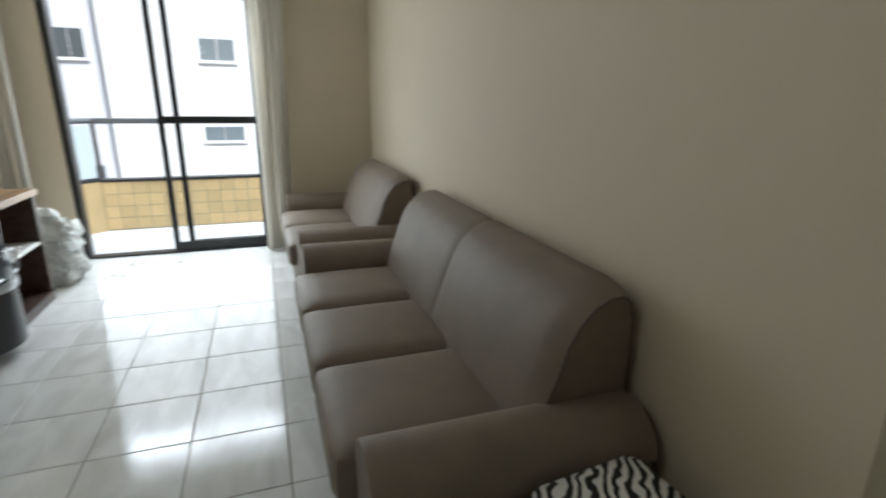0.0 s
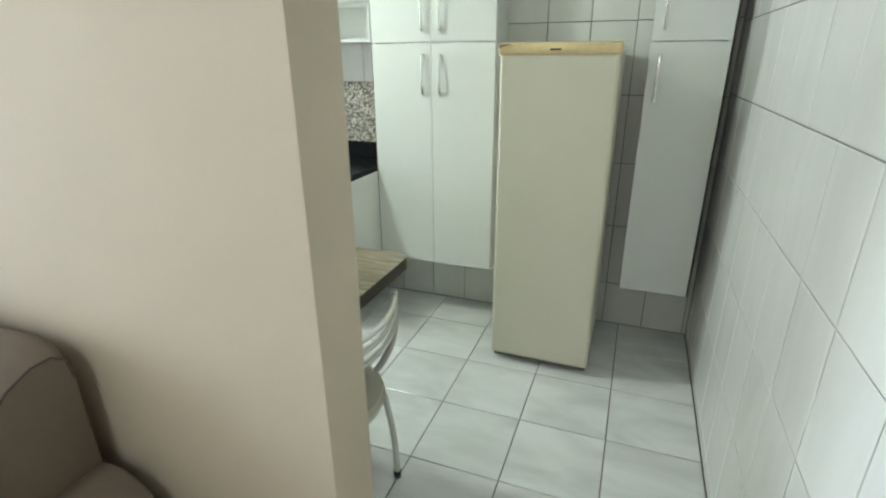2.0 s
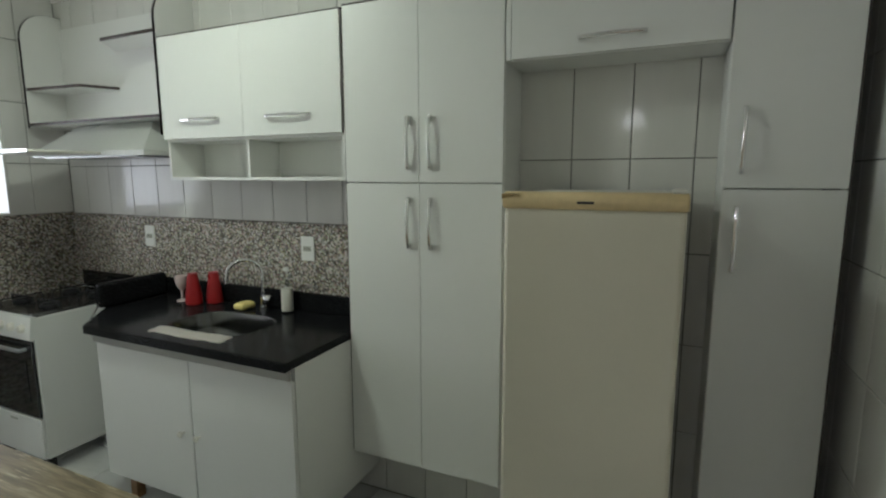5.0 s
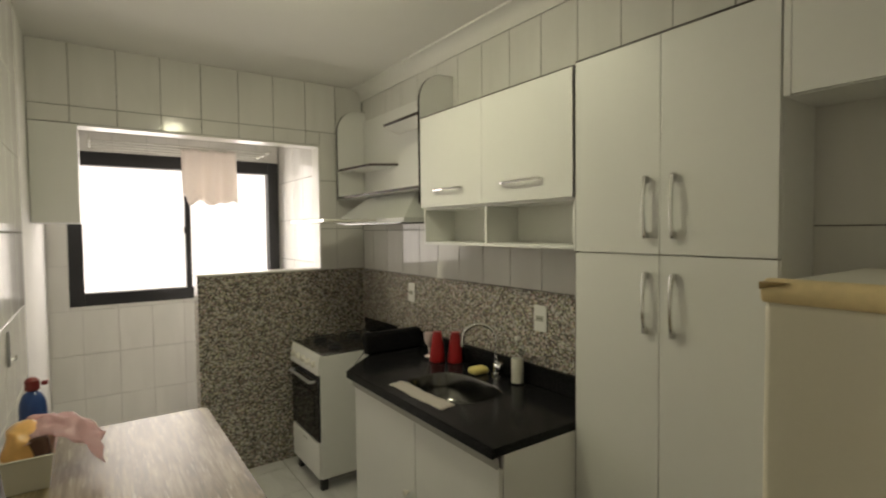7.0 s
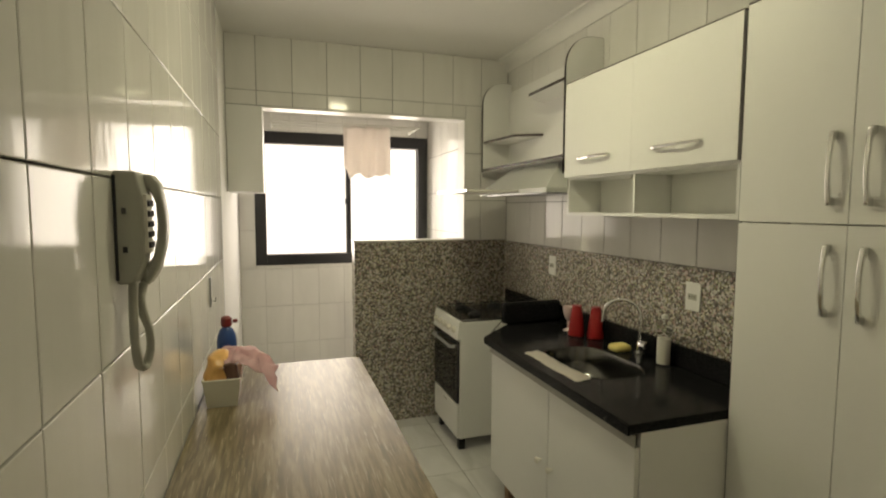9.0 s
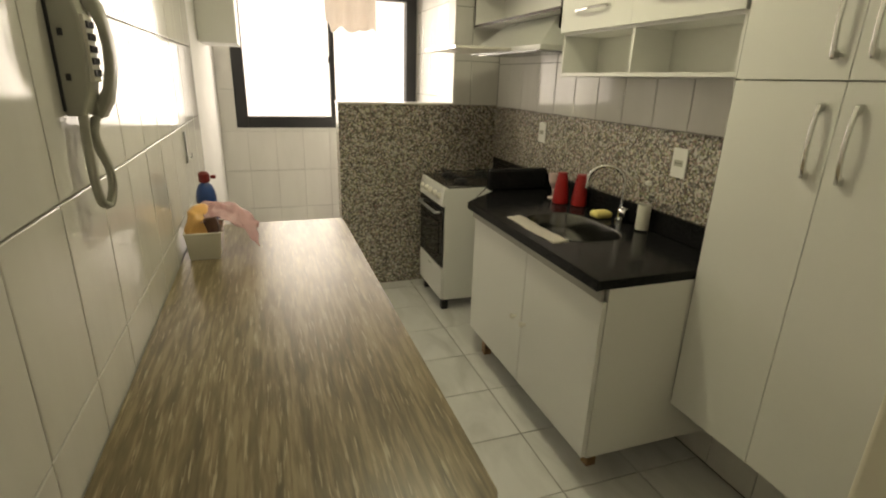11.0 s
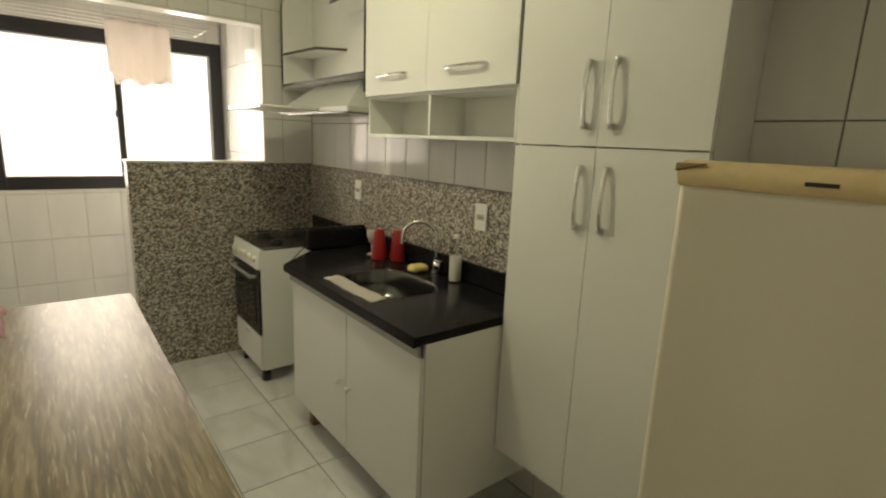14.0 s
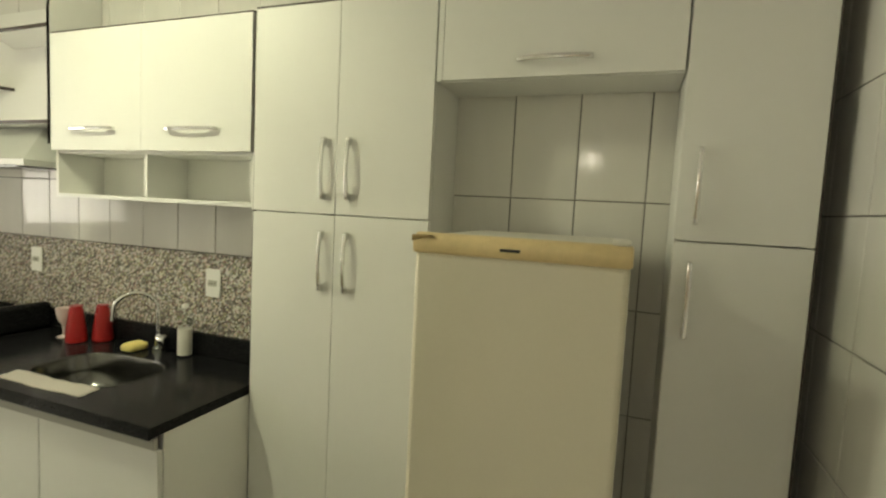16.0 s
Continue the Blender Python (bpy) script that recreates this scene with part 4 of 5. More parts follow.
for y0, y1, yk in ((CY0, 3.60, 3.56), (3.60, CY1, 3.655)):
    d = part("door", box((CXF, y0 + 0.003, 0.155), (CXF + 0.018, y1 - 0.003, 0.805), 0.002), M_WHITE, base)
    part("knob", lathe([(0.006, 0.0), (0.006, 0.012), (0.013, 0.018), (0.013, 0.026), (0.008, 0.030)], (0, 0, 0), 12, axis="x"), M_IVORY, d, "small white knob")
    kn = d.children[0]
    for v in kn.data.vertices:
        v.co = Vector((CXF - (v.co.x + ORIGIN[base].x), yk + v.co.y + ORIGIN[base].y, 0.475 + v.co.z + ORIGIN[base].z)) - ORIGIN[base]
for xx, yy in ((CXF + 0.06, CY1 - 0.10), (CXF + 0.11, CY0 + 0.10), (4.60, CY1 - 0.10), (4.60, CY0 + 0.40)):
    part("foot", box((xx, yy, 0.0), (xx + 0.045, yy + 0.045, 0.15), 0.003), M_RACKTOP, base, "short wooden foot")

worktop = thing("worktop", (4.35, 3.7, 0.855), "black granite worktop with chamfered end and upstand", "worktop")
SX, SY, SA, SB = 4.320, 3.67, 0.172, 0.245


def worktop_mesh():
    """The slab with an oval cut-out for the bowl."""
    outline = [(4.038, 3.049), (4.44, 3.049), (XR - 0.003, 3.049), (XR - 0.003, 4.50), (4.32, 4.50), (4.038, 4.235)]
    bm = bmesh.new()
    n = 48
    ring = []
    for i in range(n):
        a = 2 * math.pi * i / n
        d = Vector((math.cos(a), math.sin(a)))
        best = 9
        for (x0, y0), (x1, y1) in zip(outline, outline[1:] + outline[:1]):
            ex, ey = x1 - x0, y1 - y0
            den = d.x * ey - d.y * ex
            if abs(den) > 1e-9:
                t = ((x0 - SX) * ey - (y0 - SY) * ex) / den
                s = ((x0 - SX) * d.y - (y0 - SY) * d.x) / den
                if t > 0 and -1e-6 <= s <= 1 + 1e-6:
                    best = min(best, t)
        ring.append((SX + d.x * best, SY + d.y * best, math.atan2(d.y, d.x) % (2 * math.pi)))
    for x, y in outline:
        ring.append((x, y, math.atan2(y - SY, x - SX) % (2 * math.pi)))
    ring.sort(key=lambda p: p[2])
    top, bot, it, ib = [], [], [], []
    for x, y, a in ring:
        top.append(bm.verts.new((x, y, 0.890)))
        bot.append(bm.verts.new((x, y, 0.856)))
        k = 1 / ((abs(math.cos(a)) / SA) ** 3 + (abs(math.sin(a)) / SB) ** 3) ** (1 / 3)
        it.append(bm.verts.new((SX + k * math.cos(a), SY + k * math.sin(a), 0.890)))
        ib.append(bm.verts.new((SX + k * math.cos(a), SY + k * math.sin(a), 0.856)))
    m = len(ring)
    for i in range(m):
        j = (i + 1) % m
        bm.faces.new((top[i], top[j], it[j], it[i]))
        bm.faces.new((bot[i], bot[j], top[j], top[i]))
        bm.faces.new((it[i], it[j], ib[j], ib[i]))
        bm.faces.new((bot[j], bot[i], ib[i], ib[j]))
    return bm


part("slab", worktop_mesh(), M_STONE, worktop, smooth=20)
part("front_edge", box((4.028, 3.046, 0.852), (4.0375, 4.232, 0.8895), 0.004), M_STONE, worktop)
part("upstand", box((XR - 0.036, 3.05, 0.8905), (XR - 0.013, 4.50, 0.985), 0.003), M_STONE, worktop)
part("end_upstand", box((4.25, 4.445, 0.8905), (XR - 0.037, 4.50, 1.02), 0.02, 3), M_STONE, worktop)
part("metal_strip", tube([(4.075, 4.255, 0.893), (4.262, 4.452, 0.94)], 0.004, 6), M_CHROME, worktop, "thin bright metal strip")

sink = thing("sink", (SX, SY, 0.73), "oval stainless steel sink bowl set in the worktop", "sink")
bm = bmesh.new()
rings = []
for k, z in ((1.0, 0.8915), (0.985, 0.886), (0.95, 0.82), (0.88, 0.765), (0.70, 0.742), (0.20, 0.738)):
    rings.append([])
    for i in range(40):
        a = 2 * math.pi * i / 40
        q = k * 0.99 / ((abs(math.cos(a)) / SA) ** 3 + (abs(math.sin(a)) / SB) ** 3) ** (1 / 3)
        rings[-1].append(bm.verts.new((SX + q * math.cos(a), SY + q * math.sin(a), z)))
for a, b in zip(rings, rings[1:]):
    for i in range(40):
        j = (i + 1) % 40
        bm.faces.new((a[i], a[j], b[j], b[i]))
bm.faces.new(rings[-1])
bowl = part("bowl", bm, M_BOWL, sink, smooth=60)
bowl.modifiers.new("thickness", "SOLIDIFY").thickness = 0.002
part("drain", lathe([(0.035, 0.0), (0.035, 0.004), (0.02, 0.006)], (SX, SY, 0.740), 20), M_CHROME, sink)

tap = thing("tap", (4.605, 3.69, 0.89), "chrome gooseneck kitchen tap", "tap")
part("base", lathe([(0.024, 0), (0.024, 0.012), (0.014, 0.02), (0.014, 0.07)], (4.605, 3.69, 0.8905)), M_CHROME, tap)
neck = [(4.605, 3.69, 0.95), (4.605, 3.69, 1.075)]
neck += [(4.605 - 0.085 * (1 - math.cos(a)) * 0.75, 3.69 + 0.085 * (1 - math.cos(a)) * 0.65, 1.075 + 0.075 * math.sin(a)) for a in [i * math.pi / 10 for i in range(1, 10)]]
neck += [(4.4775, 3.8005, 1.062), (4.475, 3.802, 1.035)]
part("neck", tube(neck, 0.0092, 12), M_CHROME, tap)
part("lever", tube([(4.605, 3.685, 0.945), (4.578, 3.635, 0.950)], 0.013, 10), M_CHROME, tap)
part("lever_cap", lathe([(0.02, -0.02), (0.024, 0.0), (0.02, 0.02)], (4.576, 3.630, 0.950), 14, axis="y"), M_CHROME, tap)

for n, (cx, cy) in enumerate(((4.520, 4.095), (4.590, 4.020))):
    cup = thing("cup", (cx, cy, 0.8905), "plain red plastic tumbler beside the sink", "cup", "red tumblers")
    part("body", lathe([(0.039, 0.0), (0.043, 0.004), (0.043, 0.02), (0.039, 0.065), (0.032, 0.115), (0.027, 0.152), (0.023, 0.163)], (cx, cy, 0.8905)), M_RED, cup)
    part("rim", lathe([(0.024, 0.163), (0.027, 0.166), (0.024, 0.169)], (cx, cy, 0.8905)), M_RED, cup)
spon = solid("sponge", cushion((4.505, 3.735, 0.8905), (4.60, 3.805, 0.925), 0.015, 0.004, 6), M_YELLOW, "yellow sponge lying behind the sink bowl", "sponge")
bot = thing("soap_bottle", (4.60, 3.53, 0.8905), "clear soap bottle with white label on the worktop", "bottle")
part("body", lathe([(0.025, 0.0), (0.028, 0.005), (0.028, 0.130), (0.034, 0.155), (0.034, 0.180), (0.026, 0.200), (0.013, 0.210)], (4.595, 3.525, 0.8905)), M_BOTTLE, bot)
part("wrap", lathe([(0.0284, 0.008), (0.0288, 0.010), (0.0288, 0.120), (0.0284, 0.122)], (4.595, 3.525, 0.8905)), M_IVORY, bot, "white paper label")
part("cap", lathe([(0.014, 0.211), (0.014, 0.224), (0.009, 0.228)], (4.595, 3.525, 0.8905)), M_WHITE, bot)
goblet = thing("stemmed_cup", (4.545, 4.215, 0.8905), "small whitish plastic stemmed cup beside the red tumblers", "cup")
part("foot", lathe([(0.030, 0.0), (0.030, 0.004), (0.008, 0.012)], (4.545, 4.215, 0.8905), 20), M_STEMMED, goblet)
part("stem", lathe([(0.007, 0.012), (0.006, 0.035), (0.008, 0.058)], (4.545, 4.215, 0.8905), 14), M_STEMMED, goblet)
part("bowl", lathe([(0.008, 0.058), (0.022, 0.078), (0.030, 0.105), (0.033, 0.140), (0.031, 0.140), (0.027, 0.105), (0.004, 0.068)], (4.545, 4.215, 0.8905), 22), M_STEMMED, goblet, "pinkish white bowl", smooth=60)
cl = bmesh.new()
nx, ny = 6, 22
rows = []
for j in range(ny + 1):
    f = j / ny
    rows.append([cl.verts.new((4.090 + 0.004 * f + 0.080 * i / nx + 0.004 * math.sin(9 * f), 3.875 - 0.43 * f + 0.015 * i / nx, 0.8935 + 0.0025 * math.sin(14 * f + i) ** 2)) for i in range(nx + 1)])
for p, q in zip(rows, rows[1:]):
    for i in range(nx):
        cl.faces.new((p[i], p[i + 1], q[i + 1], q[i]))
dish = solid("dishcloth", cl, M_CLOTH, "folded white dishcloth at the edge of the sink", "cloth", smooth=70)
dish.modifiers.new("thickness", "SOLIDIFY").thickness = 0.004

# sockets on the splashback
for cy, cz in ((3.436, 1.209), (4.594, 1.220)):
    so = thing("power_socket", (XR - 0.012, cy, cz), "white power socket on the mosaic splashback", "socket", "splashback sockets")
    part("plate", box((XR - 0.022, cy - 0.041, cz - 0.062), (XR - 0.0125, cy + 0.041, cz + 0.062), 0.005), M_WHITE, so)
    ins = part("insert", box((XR - 0.0245, cy - 0.024, cz - 0.013), (XR - 0.0221, cy + 0.024, cz + 0.013), 0.002), M_GREYPLASTIC, so, "grey socket insert")
    for dy in (-0.013, 0.0, 0.013):
        part("hole", lathe([(0.0028, 0), (0.0028, 0.001)], (XR - 0.0256, cy + dy, cz), 8, axis="x"), M_BLACKPLASTIC, ins)

# ---- stove ----
stove = thing("stove", (4.35, 4.92, 0), "white four-burner gas stove with black oven door", "stove")
GY0, GY1, GX = 4.715, 5.215, 4.06
part("body", box((GX + 0.012, GY0, 0.085), (4.62, GY1, 0.855), 0.006), M_WHITE, stove)
part("cooktop", box((GX + 0.02, GY0 + 0.005, 0.855), (4.62, GY1 - 0.005, 0.872), 0.006), M_STEEL, stove, "steel cooktop")
part("control_panel", prism([(GX - 0.012, 0.742), (GX + 0.012, 0.742), (GX + 0.03, 0.862), (GX + 0.004, 0.862)], "y", GY0, GY1, 0.004), M_WHITE, stove)
for i in range(5):
    yy = GY0 + 0.065 + i * 0.0925
    part("knob", lathe([(0.023, 0.02), (0.023, 0.008), (0.018, -0.012), (0.008, -0.016)], (GX - 0.012, yy, 0.80), 16, axis="x"), M_IVORY, stove, "white control knob")
od = part("oven_door", box((GX - 0.004, GY0 + 0.004, 0.32), (GX + 0.010, GY1 - 0.004, 0.735), 0.006), M_STOVEGLASS, stove, "black glass oven door")
part("window", box((GX - 0.007, GY0 + 0.07, 0.40), (GX - 0.0045, GY1 - 0.07, 0.62), 0.001), M_STOVEGLASS, od)
part("handle", tube(bend([(GX - 0.004, GY0 + 0.06, 0.69), (GX - 0.035, GY0 + 0.06, 0.69), (GX - 0.035, GY1 - 0.06, 0.69), (GX - 0.004, GY1 - 0.06, 0.69)], 0.02), 0.010), M_SILVER, od, "silver door handle")
part("drawer", box((GX - 0.004, GY0 + 0.004, 0.09), (GX + 0.010, GY1 - 0.004, 0.312), 0.006), M_WHITE, stove)
part("badge", box((GX - 0.006, 4.93, 0.275), (GX - 0.0045, 5.00, 0.285)), M_GREYPLASTIC, stove)
for xx in (GX + 0.04, 4.56):
    for yy in (GY0 + 0.03, GY1 - 0.07):
        part("foot", box((xx - 0.02, yy, 0.0), (xx + 0.025, yy + 0.045, 0.085), 0.006), M_BLACKPLASTIC, stove)
for bx in (4.22, 4.47):
    for by in (4.84, 5.09):
        burner = part("burner", lathe([(0.045, 0.0), (0.045, 0.012), (0.03, 0.018), (0.03, 0.024)], (bx, by, 0.872), 20), M_BLACKPLASTIC, stove)
        gr = bmesh.new()
        for a in (0, math.pi / 2):
            c, s = math.cos(a), math.sin(a)
            tube([(bx - 0.10 * c, by - 0.10 * s, 0.874), (bx - 0.10 * c, by - 0.10 * s, 0.905), (bx + 0.10 * c, by + 0.10 * s, 0.905), (bx + 0.10 * c, by + 0.10 * s, 0.874)], 0.005, 6, bm=gr)
        part("pan_support", gr, M_BLACKPLASTIC, burner)
lid = part("glass_lid", box((4.615, GY0 + 0.01, 0.875), (4.628, GY1 - 0.01, 0.98), 0.003), M_STOVEGLASS, stove, "folded black glass lid")

# ---- fridge ----
fr = thing("refrigerator", (4.36, 2.0, 0), "cream single-door fridge with yellowed plastic top trim", "fridge")
FY0, FY1, FX = 1.758, 2.238, 4.062
part("body", box((FX + 0.055, FY0 + 0.004, 0.035), (4.64, FY1 - 0.004, 1.488), 0.012, 3), M_FRIDGE, fr)
part("door", box((FX, FY0, 0.045), (FX + 0.052, FY1, 1.482), 0.014, 3), M_FRIDGE, fr)
part("gasket", box((FX + 0.0505, FY0 + 0.012, 0.055), (FX + 0.0565, FY1 - 0.012, 1.46)), M_GREYPLASTIC, fr)
tr = part("top_trim", prism([(FX - 0.004, 1.476), (FX + 0.058, 1.476), (FX + 0.058, 1.522), (FX + 0.014, 1.525), (FX - 0.002, 1.518), (FX - 0.010, 1.500)], "y", FY0 - 0.004, FY1 + 0.004, 0.008, 4), M_YELLOWED, fr, "yellowed plastic top trim", smooth=60)
# Flush brown block paints the recess's shade; no hollow is cut.
part("grip_recess", prism([(FY1 - 0.004, 1.506), (FY1 + 0.0045, 1.503), (FY1 + 0.0045, 1.519), (FY1 - 0.05, 1.519)], "x", FX - 0.0105, FX + 0.004, 0.002), M_GRIPSHADE, tr, "brown block coloured as the shaded grip recess")
part("hinge_cap", cushion((FX + 0.004, FY0 + 0.002, 1.522), (FX + 0.065, FY0 + 0.040, 1.534), 0.005, 0.002, 6), M_IVORY, tr, "raised white hinge cap")
part("badge", box((FX - 0.0125, 1.985, 1.493), (FX - 0.009, 2.03, 1.500), 0.001), M_BLACKPLASTIC, tr, "small dark badge")
part("top_panel", box((FX + 0.06, FY0 + 0.003, 1.488), (4.64, FY1 - 0.003, 1.516), 0.008), M_IVORY, fr, "dusty white top panel")
for yy in (FY0 + 0.03, FY1 - 0.03):
    part("foot", lathe([(0.018, 0), (0.018, 0.036)], (FX + 0.10, yy, 0), 12), M_BLACKPLASTIC, fr)
    part("foot", lathe([(0.018, 0), (0.018, 0.036)], (4.58, yy, 0), 12), M_BLACKPLASTIC, fr)
part("kick_strip", box((FX + 0.03, FY0 + 0.01, 0.018), (FX + 0.055, FY1 - 0.01, 0.045), 0.004), M_KICK, fr)

# ---- table along the tiled wall ----
table = thing("table", (3.0, 3.3, 0), "long streaked grey-brown laminate table against the tiles", "table")
TZ, TX0, TX1, TY0, TY1 = 0.83, XL + 0.004, 3.356, 2.352, 4.27


def rounded_rect(x0, y0, x1, y1, r):
    pts = []
    for cx, cy, a0 in ((x1 - r, y1 - r, 0), (x0 + r, y1 - r, 90), (x0 + r, y0 + r, 180), (x1 - r, y0 + r, 270)):
        pts += [(cx + r * math.cos(radians(a0 + k * 18)), cy + r * math.sin(radians(a0 + k * 18))) for k in range(6)]
    return pts


part("tabletop", prism(rounded_rect(TX0, TY0, TX1, TY1, 0.035), "z", TZ - 0.003, TZ), M_TABLE, table, smooth=20)
part("edge_band", prism(rounded_rect(TX0, TY0, TX1, TY1, 0.035), "z", TZ - 0.042, TZ - 0.003), M_DARKWOOD, table, "dark edge band", smooth=30)
for xx in (TX0 + 0.05, TX1 - 0.10):
    for yy in (TY0 + 0.55, TY1 - 0.12):
        part("leg", box((xx, yy, 0.0), (xx + 0.045, yy + 0.045, TZ - 0.042), 0.004), M_WHITEMETAL, table)

CX = 2.985
chair = thing("chair", (CX, 2.475, 0), "white tubular steel chair with round beige seat tucked under the table", "chair")
part("seat", lathe([(0.17, 0.0), (0.185, 0.012), (0.18, 0.035), (0.14, 0.045)], (CX, 2.485, 0.455), 28), M_SEAT, chair, "round beige vinyl seat", smooth=50)
for sx in (-1, 1):
    x = CX + sx * 0.195
    part("back_post", tube(bend([(x, 2.330, 0.775), (x, 2.335, 0.60), (x - sx * 0.03, 2.375, 0.50), (x - sx * 0.08, 2.425, 0.455)], 0.07), 0.0115, 10), M_WHITEMETAL, chair)
    part("leg", tube(bend([(x - sx * 0.10, 2.425, 0.445), (x - sx * 0.02, 2.380, 0.40), (x, 2.355, 0.20), (x, 2.350, 0.02)], 0.09), 0.0115, 10), M_WHITEMETAL, chair)
    part("leg", tube(bend([(x - sx * 0.10, 2.545, 0.445), (x - sx * 0.02, 2.625, 0.40), (x, 2.655, 0.20), (x, 2.665, 0.02)], 0.09), 0.0115, 10), M_WHITEMETAL, chair)
    for yy in (2.350, 2.665):
        part("rubber_foot", lathe([(0.014, 0.0), (0.015, 0.03)], (x, yy, 0), 10), M_BLACKPLASTIC, chair)
for z in (0.755, 0.718, 0.680):
    part("back_rung", tube([(CX + 0.195 * f, 2.330 - 0.05 * (1 - f * f), z) for f in [i / 6 - 1 for i in range(13)]], 0.008, 8), M_WHITEMETAL, chair)
part("seat_ring", tube([(CX + 0.17 * math.cos(a), 2.485 + 0.17 * math.sin(a), 0.447) for a in [i * math.pi / 12 for i in range(25)]], 0.010, 8), M_WHITEMETAL, chair)

# caddy with wrapped snacks at the wall
cad = thing("bread_box", (2.762, 3.855, TZ), "small ivory plastic box full of packets on the table", "box")
bm = bmesh.new()
rings = []
for k, z in ((0.82, 0.001), (1.0, 0.105), (0.95, 0.105), (0.78, 0.006)):
    rings.append([bm.verts.new((2.762 + k * sx * 0.065, 3.855 + (k + (1 - k) * 0.5) * sy * 0.095, TZ + z)) for sx, sy in ((-1, -1), (1, -1), (1, 1), (-1, 1))])
for a, b in zip(rings, rings[1:]):
    for i in range(4):
        bm.faces.new((a[i], a[(i + 1) % 4], b[(i + 1) % 4], b[i]))
bm.faces.new(rings[0])
bm.faces.new(rings[-1])
part("tray", bm, M_IVORY, cad, smooth=0)
part("rim", tube(bend([(2.762, 3.759, TZ + 0.106), (2.828, 3.759, TZ + 0.106), (2.828, 3.951, TZ + 0.106), (2.696, 3.951, TZ + 0.106), (2.696, 3.759, TZ + 0.106), (2.762, 3.759, TZ + 0.106)], 0.012), 0.004, 6), M_IVORY, cad)
solid("orange_packet", cushion((2.700, 3.77, TZ + 0.05), (2.795, 3.92, TZ + 0.182), 0.04, 0.01, 10, 0.018, 11), M_ORANGE, "crumpled orange snack packet in the box", "packet", smooth=25)
solid("brown_packet", cushion((2.765, 3.767, TZ + 0.05), (2.815, 3.85, TZ + 0.165), 0.02, 0.0, 8, 0.015, 17), M_BROWN, "dark brown packet in the box", "packet", smooth=25)
film = bmesh.new()
rows = []
for k in range(25):
    v = k / 24
    row = []
    for i in range(29):
        u = i / 28
        fall = 0.202 - 0.04 * (1 - min(1, u / 0.3)) ** 2 - 0.085 * max(0, (u - 0.4) / 0.6) ** 1.8
        fall -= (0.065 if v < 0.5 else 0.04) * (2 * v - 1) ** 2 * (0.45 + 0.7 * u)
        n = noise.noise_vector(Vector((u * 5, v * 5, 3))) * 0.016 + noise.noise_vector(Vector((u * 13, v * 12, 8))) * 0.009
        edge = 0.02 * noise.noise(Vector((v * 6, u * 2, 5)))
        row.append(film.verts.new((2.742 + 0.212 * u + edge + n.x, 3.775 + 0.20 * v * (1 - 0.25 * u) + n.y, TZ + max(0.004, fall + n.z))))
    rows.append(row)
for p, q in zip(rows, rows[1:]):
    for i in range(28):
        film.faces.new((p[i], p[i + 1], q[i + 1], q[i]))
pb = solid("pink_bag", film, M_PINKBAG, "crinkled pink plastic bag hanging over the box", "bag", smooth=60)
pb.modifiers.new("thickness", "SOLIDIFY").thickness = 0.0012
bb = thing("cleaner_bottle", (2.760, 4.035, TZ), "blue cleaner bottle with dark red cap behind the box", "bottle")
part("body", lathe([(0.034, 0.001), (0.039, 0.008), (0.040, 0.190), (0.036, 0.215), (0.027, 0.238), (0.015, 0.250)], (2.760, 4.035, TZ)), M_BLUE, bb)
part("cap", lathe([(0.017, 0.251), (0.022, 0.256), (0.022, 0.286), (0.012, 0.296)], (2.760, 4.035, TZ)), M_MAROON, bb)
part("spout", box((2.785, 4.025, TZ + 0.266), (2.805, 4.045, TZ + 0.280), 0.004), M_MAROON, bb)

# intercom
PY, PZ0, PZ1 = 2.862, 1.432, 1.652        # near end of the body, its foot and head
ph = thing("intercom", (XL, PY + 0.04, PZ0), "pale grey wall intercom with handset and coiled cord", "intercom")
side = [(XL + 0.001, PZ0), (XL + 0.030, PZ0), (XL + 0.047, PZ0 + 0.045), (XL + 0.052, PZ0 + 0.10), (XL + 0.050, PZ1 - 0.05), (XL + 0.040, PZ1), (XL + 0.001, PZ1)]
part("base", prism(side, "y", PY, PY + 0.062, 0.005, 3), M_GREYPLASTIC, ph)
part("back_plate", box((XL + 0.0006, PY - 0.004, PZ0 + 0.008), (XL + 0.006, PY + 0.10, PZ1 - 0.008), 0.002), M_BLACKPLASTIC, ph, "dark mounting plate")
part("keypad", box((XL + 0.048, PY + 0.006, PZ0 + 0.060), (XL + 0.056, PY + 0.052, PZ1 - 0.045), 0.002), M_IVORY, ph, "pale keypad panel")
for i in range(5):
    for j in range(3):
        part("key", box((XL + 0.056, PY + 0.010 + j * 0.014, PZ0 + 0.070 + i * 0.0205), (XL + 0.060, PY + 0.020 + j * 0.014, PZ0 + 0.082 + i * 0.0205), 0.001), M_BLACKPLASTIC, ph)
for z in (PZ1 - 0.083, PZ0 + 0.062):
    part("slot", box((XL + 0.014, PY - 0.0015, z), (XL + 0.022, PY + 0.001, z + 0.012)), M_BLACKPLASTIC, ph)
# handset: a bowed bar with an ear and a mouth piece bent back towards the body
bar = [(0.030, PZ1 - 0.004), (0.058, PZ1 - 0.002), (0.076, PZ1 - 0.022), (0.086, PZ1 - 0.075), (0.088, PZ1 - 0.11), (0.084, PZ0 + 0.075), (0.068, PZ0 + 0.022), (0.046, PZ0 - 0.010), (0.034, PZ0 - 0.006)]
